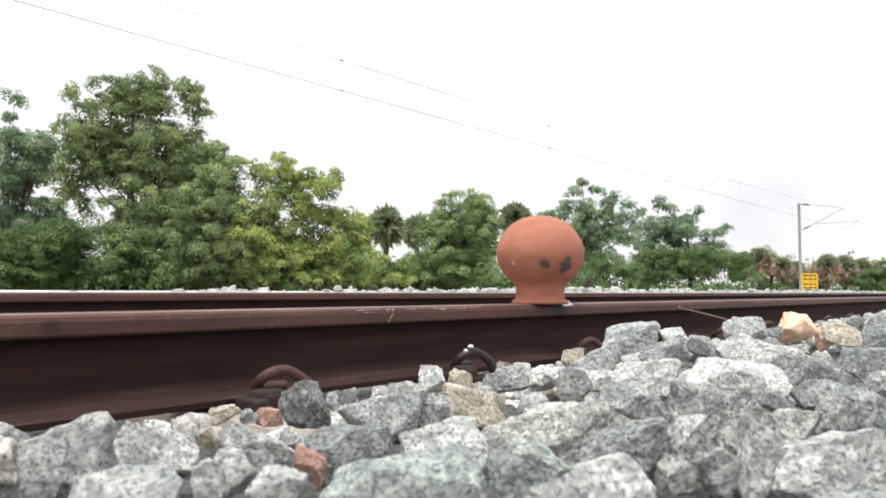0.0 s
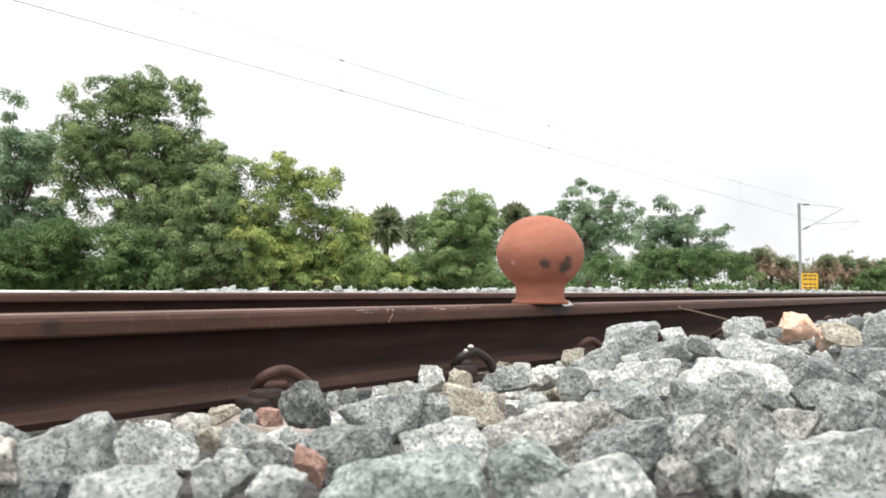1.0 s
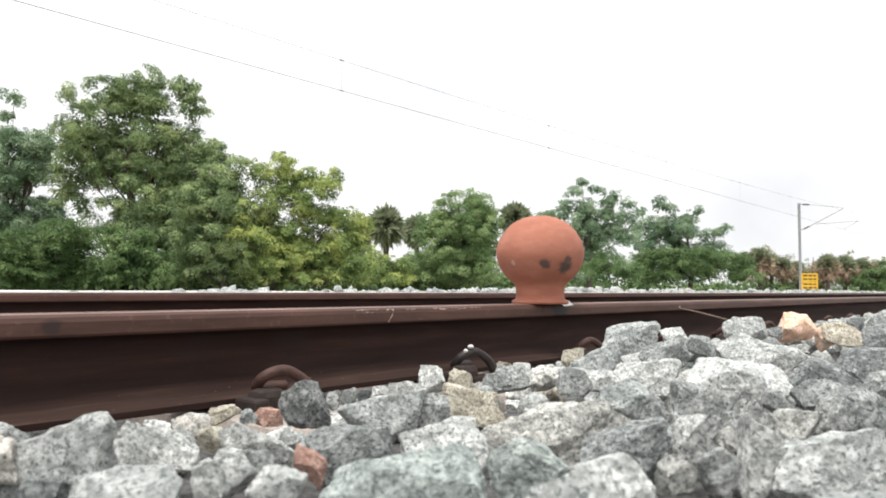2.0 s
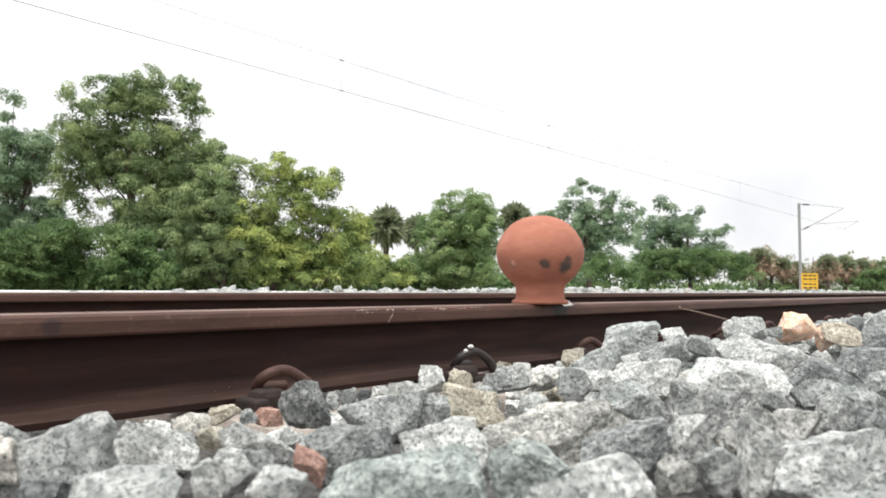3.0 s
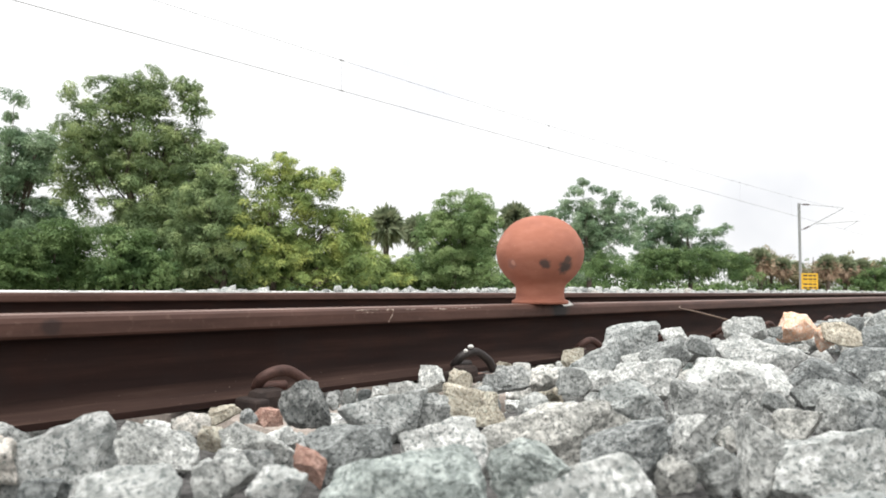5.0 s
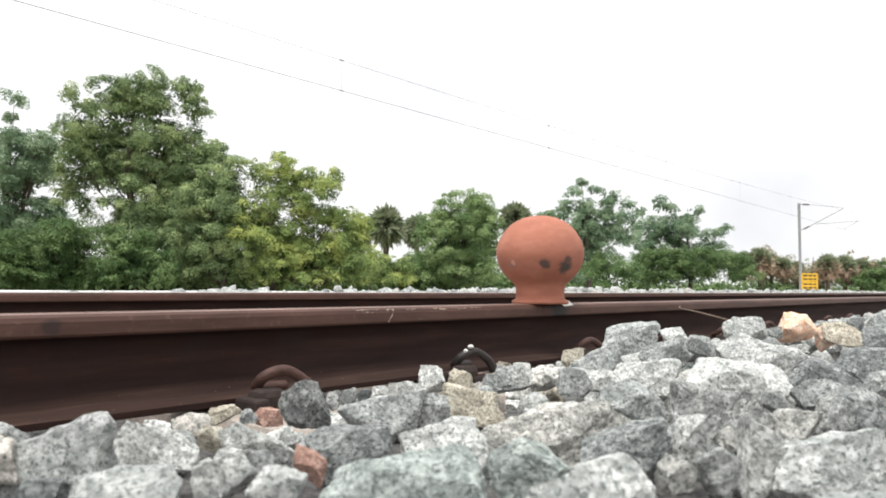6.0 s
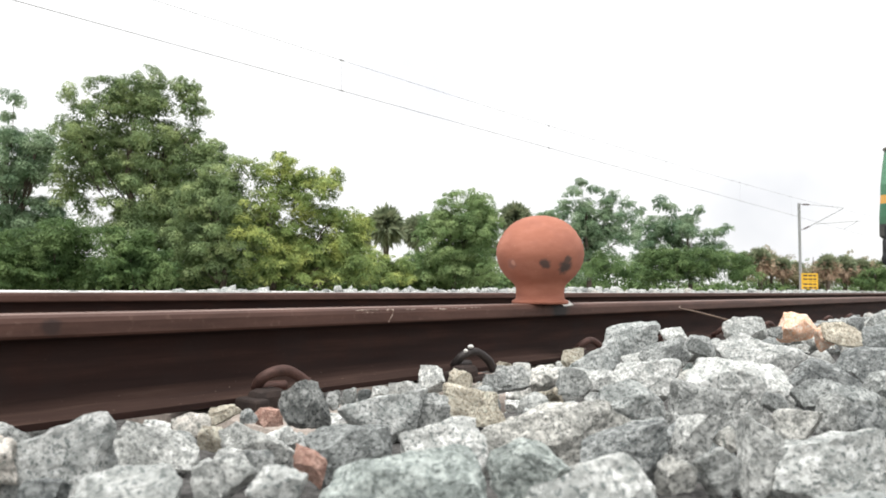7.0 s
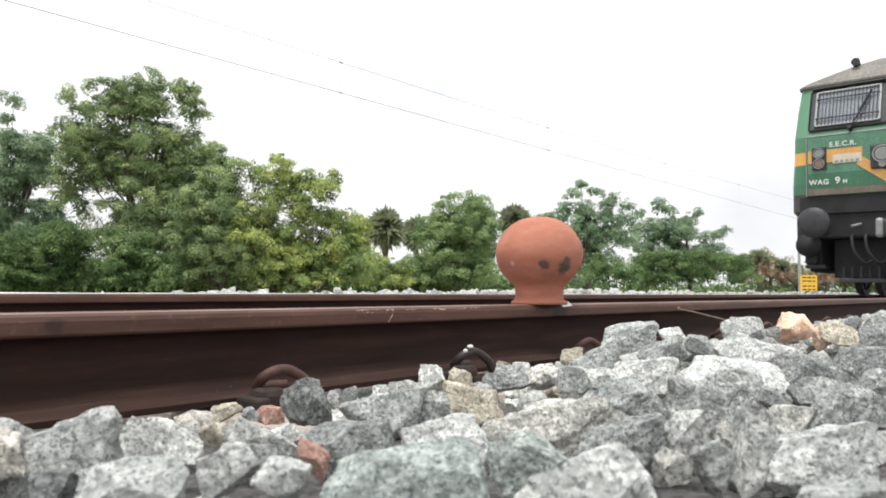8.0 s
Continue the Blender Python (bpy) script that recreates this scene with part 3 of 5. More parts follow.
def leafy_tree(name, label, tone, x, y, dense, lobes, knobby=False):
    """A tree or bush: a tapered trunk, limbs to each lobe, and a crown of leaf sprays. lobes: across, up, half width, half height."""
    global tree_count
    tree_count += 1
    gen = np.random.default_rng(100 + tree_count)
    far = math.hypot(x, y)
    t = tagged(new(name), label, "tree" if "tree" in name else "bush")
    t.location = (x, y, -0.33)
    tall = max(w + rw for _, w, _, rw in lobes)
    leaf = (0.04 + 0.0016 * far) if knobby else 0.045 + 0.0019 * far
    puffs = []
    reach = 0.95 if knobby else 0.75
    between = [((a[0] + c[0]) / 2, (a[1] + c[1]) / 2, 0.42 * (a[2] + c[2]), 0.42 * (a[3] + c[3])) for i, a in enumerate(lobes) for c in lobes[:i]
               if math.hypot(a[0] - c[0], a[1] - c[1]) < reach * (min(a[2], a[3]) + min(c[2], c[3])) + (0.0 if knobby else 0.3 * max(a[2], c[2]))] if dense > 0.39 else []
    for nth, (u, w, ru, rw) in enumerate(lobes + between):
        size = min(0.5, max((0.0072 if knobby else 0.0095) * far, 0.36 * min(ru, rw)))
        count = int(max(3, dense * (2.0 if nth >= len(lobes) and knobby else 4.4 if knobby and ru < 1.3 else 3.2) * ru * rw / (size * size)))
        d = gen.normal(size=(count, 3))
        d /= np.linalg.norm(d, axis=1)[:, None]
        if knobby:
            d[:, 2] = np.abs(d[:, 2]) * np.where(gen.random(count) < 0.65, 1, -1)
        rad = (0.40 + 0.62 * gen.random(count) ** 0.45)[:, None]
        centre = RIGHT * u + Vector((0, 0, w + 0.33)) + AWAY * float(np.clip(gen.normal(), -1, 1) * (0.5 if knobby else 0.3) * min(ru, 1.0))
        p = d * rad * np.array([max(0.1, ru - size * (0.45 if knobby else 0.85)), min(ru * (1.5 if knobby else 1.0), 1.8), max(0.1, rw - size * (0.35 if knobby else 0.95 if tall > 3 else 0.5))])
        world_p = np.array(centre) + p[:, :1] * np.array(RIGHT) + p[:, 1:2] * np.array(AWAY) + p[:, 2:] * np.array([0, 0, 1.0])
        world_p[:, 2] = np.maximum(world_p[:, 2], 0.3)
        puffs.append(np.concatenate([world_p, (size * (0.45 + 0.85 * gen.random(count) ** 1.3))[:, None]], 1))
        # small outlying tufts that break the outline
        for q in range(0 if tone == "dry" or nth >= len(lobes) else 4 if tall > 3 else 2):
            a = radians(float(gen.uniform(-15, 195)))
            e = np.array(centre) + np.array(RIGHT) * math.cos(a) * ru * 0.98 + np.array([0, 0, 1.0]) * math.sin(a) * rw * 0.95
            puffs.append(np.array([[*e, size * float(gen.uniform(0.28, 0.5))]]))
    v, f = leaves(np.concatenate(puffs), leaf, 0.42 if knobby else 0.46, gen)
    if knobby:
        # the inner foliage: larger, looser leaves set back within each lobe
        core = [(*(RIGHT * (u + float(gen.normal()) * 0.22 * ru) + AWAY * float(gen.uniform(0.1, 0.9)) * ru + Vector((0, 0, max(0.3, w + 0.33 + float(gen.normal()) * 0.22 * rw)))), 0.62 * min(ru, rw))
                for u, w, ru, rw in lobes + between for _ in range(4 if ru > 0.9 else 2)]
        v2, f2 = leaves(core, leaf * 1.9, 0.62, gen)
        f = np.concatenate([f, f2 + len(v)])
        v = np.concatenate([v, v2])
    crown = raw("crown", v, f, LEAF[tone], t)
    foot = (0.024 if tall > 3 else 0.012) * tall + 0.015
    b = tube(curve_points([(0, 0, 0), (0.04 * tall, 0.02, 0.25 * tall), (-0.02 * tall, 0.03, 0.55 * tall), (0.01, 0, 0.8 * tall)], 4), foot, 9, 0.25)
    for u, w, ru, rw in lobes[::3] if knobby else lobes:
        start = Vector((0, 0, 0.33 + max(0.15 * tall, min(0.5 * tall, w * 0.45))))
        end = RIGHT * u + Vector((0, 0, 0.33 + w))
        bend = start.lerp(end, 0.5) + Vector((0, 0, -0.08 * tall))
        joined(b, tube(curve_points([start, bend, end], 4), foot * (0.34 if ru > 0.6 and not knobby else 0.16), 7, 0.25))
        for _ in range(5 if ru > 0.6 and far < 36 else 0):
            tip = end + RIGHT * float(gen.uniform(-0.7, 0.7)) * ru + Vector((0, 0, float(gen.uniform(-0.3, 0.75)) * rw))
            joined(b, tube([bend, bend.lerp(tip, 0.55) + Vector((0, 0, 0.04 * tall)), tip], foot * 0.18, 5, 0.3))
    part("trunk", b, BARK, t, smooth=True)
    swaying.append((crown, tall, tree_count))


leafy_tree('neem_tree', 'tall neem tree with a dense green crown', 'mid', 12.14, 25.61, 0.62, [(0.58, 7.76, 0.56, 0.49), (1.70, 7.52, 0.58, 0.54), (2.10, 6.68, 0.51, 0.59), (1.75, 5.82, 0.65, 0.42), (-0.06, 7.23, 0.74, 0.64), (-1.02, 7.39, 0.70, 0.54), (-1.98, 6.97, 0.60, 0.54), (-0.68, 6.46, 0.83, 0.64), (0.70, 6.61, 0.79, 0.74), (-2.37, 5.96, 0.69, 0.54), (-1.41, 5.51, 0.83, 0.64), (-0.30, 5.35, 0.92, 0.73), (0.94, 5.28, 0.92, 0.78), (-2.22, 5.13, 0.69, 0.59), (2.14, 5.08, 0.74, 0.63), (2.87, 5.21, 0.46, 0.39), (-1.74, 4.37, 1.06, 0.73), (-0.41, 4.23, 1.06, 0.78), (0.93, 4.12, 1.06, 0.83), (2.26, 4.19, 0.92, 0.78), (-2.54, 3.75, 0.51, 0.44), (3.28, 4.67, 0.55, 0.39), (-2.01, 3.19, 0.69, 0.39), (-0.68, 3.12, 0.78, 0.39), (1.78, 2.95, 1.15, 0.83), (0.78, 2.23, 2.52, 1.60), (2.02, 1.82, 2.06, 1.94)], True)
leafy_tree('neem_tree', 'bluish green neem tree beside a taller one', 'blue', 10.25, 32.33, 0.60, [(0.08, 7.78, 0.41, 0.43), (-0.15, 7.08, 0.22, 0.30), (-0.02, 6.20, 0.91, 0.61), (1.18, 6.02, 0.62, 0.50), (0.61, 5.41, 1.05, 0.71), (1.65, 5.70, 0.43, 0.40), (-0.09, 4.53, 0.95, 0.76), (0.78, 4.54, 0.71, 0.55), (0.13, 3.45, 0.95, 0.65), (1.09, 3.53, 0.48, 0.35), (1.12, 2.77, 0.71, 0.40), (1.61, 3.53, 0.62, 0.40), (0.99, 4.95, 0.71, 0.50), (1.98, 2.89, 0.57, 0.40), (0.07, 2.19, 1.18, 1.00), (1.74, 3.23, 0.57, 0.35), (-0.03, 1.74, 2.13, 1.75)], True)
leafy_tree('neem_tree', 'yellow-green neem tree with lit leaf tips', 'yellow', 14.30, 20.10, 0.55, [(0.26, 4.38, 0.53, 0.40), (-0.51, 3.99, 0.55, 0.50), (0.46, 3.69, 0.83, 0.54), (1.27, 3.85, 0.53, 0.40), (2.03, 3.86, 0.30, 0.37), (1.69, 3.47, 0.63, 0.42), (-0.13, 3.00, 0.90, 0.58), (0.95, 2.90, 0.75, 0.50), (1.63, 2.60, 0.75, 0.46), (2.46, 2.49, 0.67, 0.50), (3.00, 2.21, 0.43, 0.46), (-0.44, 2.19, 0.90, 0.62), (0.64, 1.91, 0.90, 0.62), (1.91, 1.73, 0.82, 0.46), (2.59, 1.55, 0.67, 0.58), (2.07, 0.98, 0.74, 0.50), (3.10, 1.08, 0.70, 0.62), (0.38, 1.06, 0.90, 0.70), (1.32, 1.01, 0.78, 0.62), (-0.18, 0.55, 1.17, 0.45), (1.51, 0.47, 1.17, 0.33), (2.74, 0.51, 0.88, 0.37), (0.18, 1.34, 1.96, 1.14)], True)
leafy_tree('bush', 'low light green bush along the trackside', 'light', 8.20, 21.77, 0.55, [(-0.16, 1.69, 0.70, 0.53), (-0.79, 1.29, 0.67, 0.60), (0.53, 1.75, 0.44, 0.43), (0.12, 1.14, 0.77, 0.60), (0.41, 0.66, 0.43, 0.46), (-1.02, 0.57, 0.77, 0.49), (-0.23, 0.46, 0.90, 0.39), (-1.49, 1.05, 0.50, 0.64)], True)
leafy_tree('bush', 'low light green bush along the trackside', 'light', 9.62, 20.14, 0.55, [(-0.69, 1.57, 0.64, 0.43), (-0.12, 1.28, 0.57, 0.46), (-0.34, 0.75, 0.84, 0.60), (0.65, 0.87, 0.57, 0.53), (-1.06, 0.66, 0.57, 0.49), (0.18, 0.41, 1.07, 0.30), (0.93, 0.55, 0.50, 0.39), (0.31, 1.56, 0.37, 0.32)], True)
leafy_tree('bush', 'tall dark green bush between neem trees', 'mid', 12.91, 20.93, 0.55, [(0.48, 4.25, 0.31, 0.29), (-0.16, 3.87, 0.58, 0.45), (0.35, 3.46, 0.62, 0.53), (-0.46, 3.31, 0.62, 0.53), (-1.07, 3.15, 0.54, 0.49), (0.15, 2.64, 0.85, 0.61), (-0.81, 2.45, 0.69, 0.61), (0.75, 2.20, 0.58, 0.61), (-0.97, 1.67, 0.77, 0.69), (-0.01, 1.64, 0.84, 0.69), (0.77, 1.27, 0.65, 0.69), (-1.32, 0.89, 0.77, 0.61), (-0.21, 0.72, 0.88, 0.57), (0.93, 0.54, 0.65, 0.40), (-1.50, 1.94, 0.46, 0.49)], True)
leafy_tree('neem_tree', 'mid-green leafy tree with a broad crown', 'green', 25.87, 22.06, 0.55, [(-0.09, 4.68, 0.31, 0.25), (0.93, 4.34, 0.95, 0.65), (1.46, 3.86, 0.68, 0.72), (-0.28, 3.93, 0.75, 0.54), (-1.08, 3.57, 0.68, 0.39), (-0.27, 3.15, 1.36, 0.72), (1.07, 3.16, 1.36, 0.86), (1.87, 3.16, 0.47, 0.79), (-1.34, 2.76, 0.75, 0.54), (0.00, 2.24, 1.69, 0.86), (1.39, 2.14, 1.08, 0.93), (-1.73, 1.43, 0.81, 0.54), (-0.79, 1.33, 1.35, 0.86), (0.81, 1.07, 1.49, 0.86), (-1.05, 0.66, 1.15, 0.50), (1.61, 0.94, 0.88, 0.64), (-0.52, 0.66, 1.15, 0.57)], True)
leafy_tree('bush', 'yellow-green bush beside palms', 'yellow', 20.59, 22.03, 0.50, [(0.40, 1.37, 0.73, 0.36), (1.06, 1.00, 0.73, 0.41), (0.12, 0.83, 0.83, 0.47), (1.53, 1.19, 0.39, 0.36), (1.30, 0.60, 0.98, 0.31), (-0.00, 1.53, 0.34, 0.36), (0.83, 0.67, 0.73, 0.36)], True)
leafy_tree('neem_tree', 'sparse tree with clumped leaves', 'blue', 35.39, 20.29, 0.55, [(-0.28, 6.15, 0.26, 0.32), (0.57, 5.74, 0.45, 0.32), (-0.66, 5.61, 0.60, 0.32), (1.61, 5.46, 0.34, 0.32), (-1.08, 4.88, 0.53, 0.56), (2.29, 4.90, 0.34, 0.48), (2.98, 4.52, 0.26, 0.28), (0.03, 4.88, 0.68, 0.48), (1.13, 5.05, 0.53, 0.56), (2.38, 4.11, 0.53, 0.40), (-2.34, 4.39, 0.45, 0.32), (-1.55, 4.27, 0.75, 0.40), (0.02, 4.09, 1.28, 0.64), (1.44, 4.26, 0.75, 0.64), (-0.45, 3.30, 1.28, 0.80), (1.12, 3.31, 1.28, 0.72), (2.28, 3.00, 0.83, 0.56), (-1.71, 3.14, 0.94, 0.80), (0.33, 2.52, 1.28, 0.56), (-0.62, 1.41, 1.87, 1.03), (1.11, 1.58, 1.50, 0.71)], True)
leafy_tree('bush', 'bright green bush at the tree line', 'light', 30.96, 16.24, 0.50, [(-0.26, 1.38, 1.11, 0.47), (0.27, 0.85, 1.16, 0.41), (-1.06, 1.05, 0.72, 0.53), (0.86, 1.12, 0.50, 0.41), (-0.66, 1.69, 0.44, 0.29)], True)
leafy_tree('neem_tree', 'sparse leaning tree with loose outer clumps', 'blue', 46.93, 19.25, 0.55, [(-1.75, 5.96, 0.63, 0.57), (-1.08, 5.51, 0.45, 0.48), (0.63, 5.52, 0.27, 0.38), (0.13, 5.06, 0.41, 0.57), (-0.21, 4.83, 0.45, 0.38), (2.50, 4.36, 0.36, 0.29), (2.00, 4.05, 0.27, 0.19), (-2.59, 4.78, 0.54, 0.38), (-1.46, 4.71, 0.72, 0.43), (-0.63, 4.72, 0.45, 0.38), (-3.35, 4.21, 0.72, 0.57), (-2.04, 4.07, 0.99, 0.57), (0.23, 4.16, 0.63, 0.57), (-0.90, 3.96, 1.08, 0.67), (1.17, 3.78, 0.54, 0.48), (-2.80, 3.38, 1.35, 0.57), (-0.54, 3.21, 1.53, 0.67), (2.10, 3.18, 0.72, 0.38), (1.15, 2.76, 1.53, 0.67), (-2.24, 2.63, 1.80, 0.67), (-0.17, 2.00, 2.25, 0.86), (2.27, 2.02, 1.80, 0.86), (-3.00, 1.61, 1.08, 0.95), (-1.13, 1.13, 2.70, 0.76)], True)
leafy_tree('bush', 'dense green bush beside the far mast', 'light', 95.50, 17.20, 0.50, [(-2.60, 1.05, 1.95, 1.00), (-0.60, 1.60, 2.30, 1.50), (1.95, 2.30, 2.60, 1.90), (4.20, 2.50, 2.60, 2.10), (1.00, 0.90, 4.00, 0.90)])
leafy_tree('bush', 'dense dark green bush below sparse trees', 'light', 43.53, 18.58, 0.50, [(-1.75, 2.05, 1.10, 0.78), (-0.51, 2.20, 1.10, 0.70), (0.90, 2.21, 1.17, 0.70), (2.21, 2.32, 0.95, 0.62), (3.55, 2.09, 0.95, 0.62), (4.42, 1.63, 0.66, 0.54), (-2.11, 1.24, 1.10, 0.70), (0.01, 1.25, 1.61, 0.70), (2.13, 1.37, 1.61, 0.78), (3.88, 1.10, 1.17, 0.54), (-1.05, 0.89, 1.83, 0.47)], True)
leafy_tree('bush', 'low green thicket behind the palms', 'mid', 100.39, 24.96, 0.385, [(-8.65, 2.44, 2.60, 2.16), (-5.05, 2.29, 2.88, 2.02), (-1.44, 2.44, 2.60, 2.02), (1.80, 2.58, 2.60, 2.16), (5.05, 2.72, 2.60, 2.31), (7.93, 2.58, 2.60, 2.16), (-3.24, 1.43, 4.33, 1.15), (2.88, 1.43, 5.05, 1.15)])
leafy_tree('bush', 'dry brown scrub under the palms', 'dry', 87.98, 27.00, 0.31, [(-1.97, 3.03, 1.84, 2.24), (0.00, 3.36, 1.97, 2.76), (2.17, 3.03, 1.84, 2.37), (3.62, 2.04, 1.65, 1.65)])
leafy_tree('bush', 'dry greenish scrub at the tree line', 'dry', 93.84, 23.33, 0.3, [(0.00, 2.56, 2.70, 2.29), (3.37, 3.23, 3.37, 2.56), (1.68, 1.75, 3.37, 1.48), (7.41, 3.10, 3.03, 2.43), (-2.02, 1.75, 2.70, 1.35), (6.07, 2.76, 2.70, 2.02), (-4.72, 1.75, 3.37, 1.35)])
# low growth that closes the tree line near the ground
gen = np.random.default_rng(51)
low = []
for i in range(620):
    a = radians(2.5 + 76 * gen.random())
    y = gen.uniform(23.5, 28)
    far = min(y / math.sin(a) if a > 0.2 else 110 + 30 * gen.random(), 130)
    low.append((far * math.cos(a), max(far * math.sin(a), 20.8), gen.uniform(-0.1, 0.8), gen.uniform(0.5, 0.9)))
v, f = leaves(low, 0.33, 0.40, gen)
tagged(raw("undergrowth", v, f, LEAF["light"]), "low green scrub along the foot of the tree line", "undergrowth", kind="stuff")
palm_made = {}


def palm(x, y, tall, scale):
    """A fan palm: a ringed trunk, a ball of fan leaves, and a skirt of dead ones."""
    gen = np.random.default_rng(900 + len(palm_made))
    t = tagged(new("palm"), "tall fan palm with a round head above dead hanging fronds", "palm", "palms behind the trees")
    t.location = (x, y, -0.33)
    scale *= 1.5
    head = tall + 0.33 - 1.1 * scale
    prof = [(0.21 * scale, 0.0)] + [((0.19 - 0.05 * i / 14) * scale * (1.06 if i % 2 else 0.97), head * i / 14) for i in range(1, 15)] + [(0.0, head + 0.1)]
    part("trunk", lathe(prof, 12), BARK, t, smooth=True)
    for name, mat, count, low, high, reach in (("crown", LEAF["palm"], 84, -0.55, 1.0, 1.12), ("dead_frond_skirt", LEAF["dead" if x > 70 else "palm"], 34, -1.0, -0.5, 1.5)):
        vs, fs = [], []
        for i in range(count):
            el = math.asin(low + (high - low) * (i + 0.5) / count)
            az = i * 2.39996 + gen.random()
            d = np.array([math.cos(az) * math.cos(el), math.sin(az) * math.cos(el), math.sin(el)])
            s = np.cross(d, gen.normal(size=3))
            s /= np.linalg.norm(s)
            hub = np.array([0, 0, head]) + d * 0.25 * scale * gen.uniform(0.6, 1.4)
            up = np.cross(s, d)
            for j in range(13):
                a = (j - 6) / 6 * 1.35
                q = d * math.cos(a) + s * math.sin(a)
                q = q + up * gen.uniform(-0.35, 0.35) + np.array([0, 0, gen.uniform(-0.4, 0.05)])
                w = np.cross(q, up) * 0.095 * scale
                ln = reach * 0.75 * scale * gen.uniform(0.8, 1.1)
                k0 = len(vs)
                vs += [hub, hub + q * ln * 0.55 + w, hub + q * ln, hub + q * ln * 0.55 - w]
                fs.append((k0, k0 + 1, k0 + 2, k0 + 3))
        raw(name, vs, fs, mat, t, "dry brown dead fronds" if "dead" in name else "")
    palm_made[len(palm_made)] = t


palm(38.54, 39.48, 6.81, 0.9)
palm(43.74, 41.13, 6.63, 0.8)
palm(49.13, 34.97, 7.76, 0.85)
palm(43.26, 47.76, 6.77, 0.8)
palm(78.16, 24.55, 5.00, 0.85)
palm(80.20, 26.77, 4.58, 0.7)
palm(87.15, 24.91, 4.31, 0.7)
palm(88.41, 26.51, 4.81, 0.7)
palm(92.60, 24.75, 3.91, 0.6)
palm(88.33, 20.52, 4.58, 0.8)
palm(94.04, 20.06, 4.67, 0.9)
palm(97.61, 19.02, 4.38, 0.8)
palm(96.48, 23.36, 4.00, 0.7)

# ---- overhead line ----
WIRE_Y, CONTACT, MAST_X = 14.75, 5.555, 69.3


def carrier(x):
    """Height of the upper wire: it sags between the masts."""
    return 6.385 + 0.86 * (abs(x - 15.0) / 54.0) ** 2


b = tube([Vector((x, WIRE_Y, CONTACT)) for x in np.linspace(-20, MAST_X + 40, 40)], 0.009, 6)
tagged(part("contact_wire", b, WIRE), "thin dark overhead contact wire", "wire", "overhead wires")
b = tube([Vector((x, WIRE_Y, carrier(x))) for x in np.linspace(-20, MAST_X + 40, 80)], 0.0064, 6)
tagged(part("catenary_wire", b, WIRE), "thin sagging overhead wire above the contact wire", "wire", "overhead wires")
for x in (3.0, 12.65, 22.9, 33.3, 43.6, 54.0):
    b = rod((x, WIRE_Y, CONTACT), (x, WIRE_Y, carrier(x)), 0.0052 if x < 40 else 0.0026, seg=6)
    rod((x - 0.06, WIRE_Y, CONTACT), (x + 0.06, WIRE_Y, CONTACT), 0.022, seg=6, bm=b)
    rod((x - 0.06, WIRE_Y, carrier(x)), (x + 0.06, WIRE_Y, carrier(x)), 0.022, seg=6, bm=b)
    tagged(part("dropper", b, WIRE), "thin dropper wire between the overhead wires", "wire", "droppers")

mast = tagged(new("mast"), "grey steel overhead line mast with a cantilever arm", "mast")
mast.location = (MAST_X, WIRE_Y + 3.55, -0.40)
b = box(-0.09, 0.09, -0.10, -0.075, 0, 8.5, 0.004)
box(-0.09, 0.09, 0.075, 0.10, 0, 8.5, 0.004, b)
box(-0.010, 0.010, -0.075, 0.075, 0, 8.5, 0.0, b)
part("column", b, GALVANISED, mast)
part("footing", box(-0.4, 0.4, -0.4, 0.4, -0.2, 0.6, 0.03), CONCRETE, mast)
part("stay_tube", rod((0, -0.9, 8.28), (0, -3.55, 7.85), 0.022), GALVANISED, mast)
part("bracket_tube", rod((0, -0.9, 6.40), (0, -3.55, 7.78), 0.035), GALVANISED, mast)
part("register_tube", rod((0, -1.35, 6.55), (0, -4.85, 6.62), 0.028), GALVANISED, mast)
part("steady_arm", rod((0, -4.6, 6.58), (0, -3.55, 6.0), 0.018), GALVANISED, mast)
for a, c in (((0, -0.12, 8.38), (0, -0.9, 8.28)), ((0, -0.12, 6.05), (0, -0.9, 6.40))):
    a, c = Vector(a), Vector(c)
    b = rod(a, c, 0.03)
    for i in range(7):
        p = a.lerp(c, 0.3 + 0.09 * i)
        rod(p, p + (c - a) * 0.03, 0.10, 0.07, 12, b)
    part("insulator", b, PORCELAIN, mast, "brown ribbed insulator")

sign = tagged(new("sign_board"), "yellow trackside board with dark illegible lettering", "sign")
sign.matrix_world = pose(66.3, 16.8, 0.22, 0, 0, -49)
for k2, (z0, z1) in enumerate(((0.82, 1.52), (0.18, 0.80))):
    plate = part("plate", box(-0.70, 0.70, -0.02, 0.02, z0, z1, 0.006), SIGN_YELLOW, sign)
    for i in range(2):
        zz = z1 - 0.2 - 0.3 * i
        for u0, u1 in ((-0.55, -0.2), (-0.12, 0.22), (0.3, 0.55)):
            part("lettering_bar", box(u0, u1, -0.030, -0.024, zz - 0.06, zz + 0.06), SIGN_INK, plate, "dark lettering bar")
for u in (-0.45, 0.45):
    part("leg", box(u - 0.04, u + 0.04, 0.024, 0.09, -0.12, 1.5, 0.004), SIGN_YELLOW, sign)

# ---- the locomotive ----
loco = tagged(new("locomotive"), "green electric freight locomotive with an orange stripe on the rails", "locomotive")


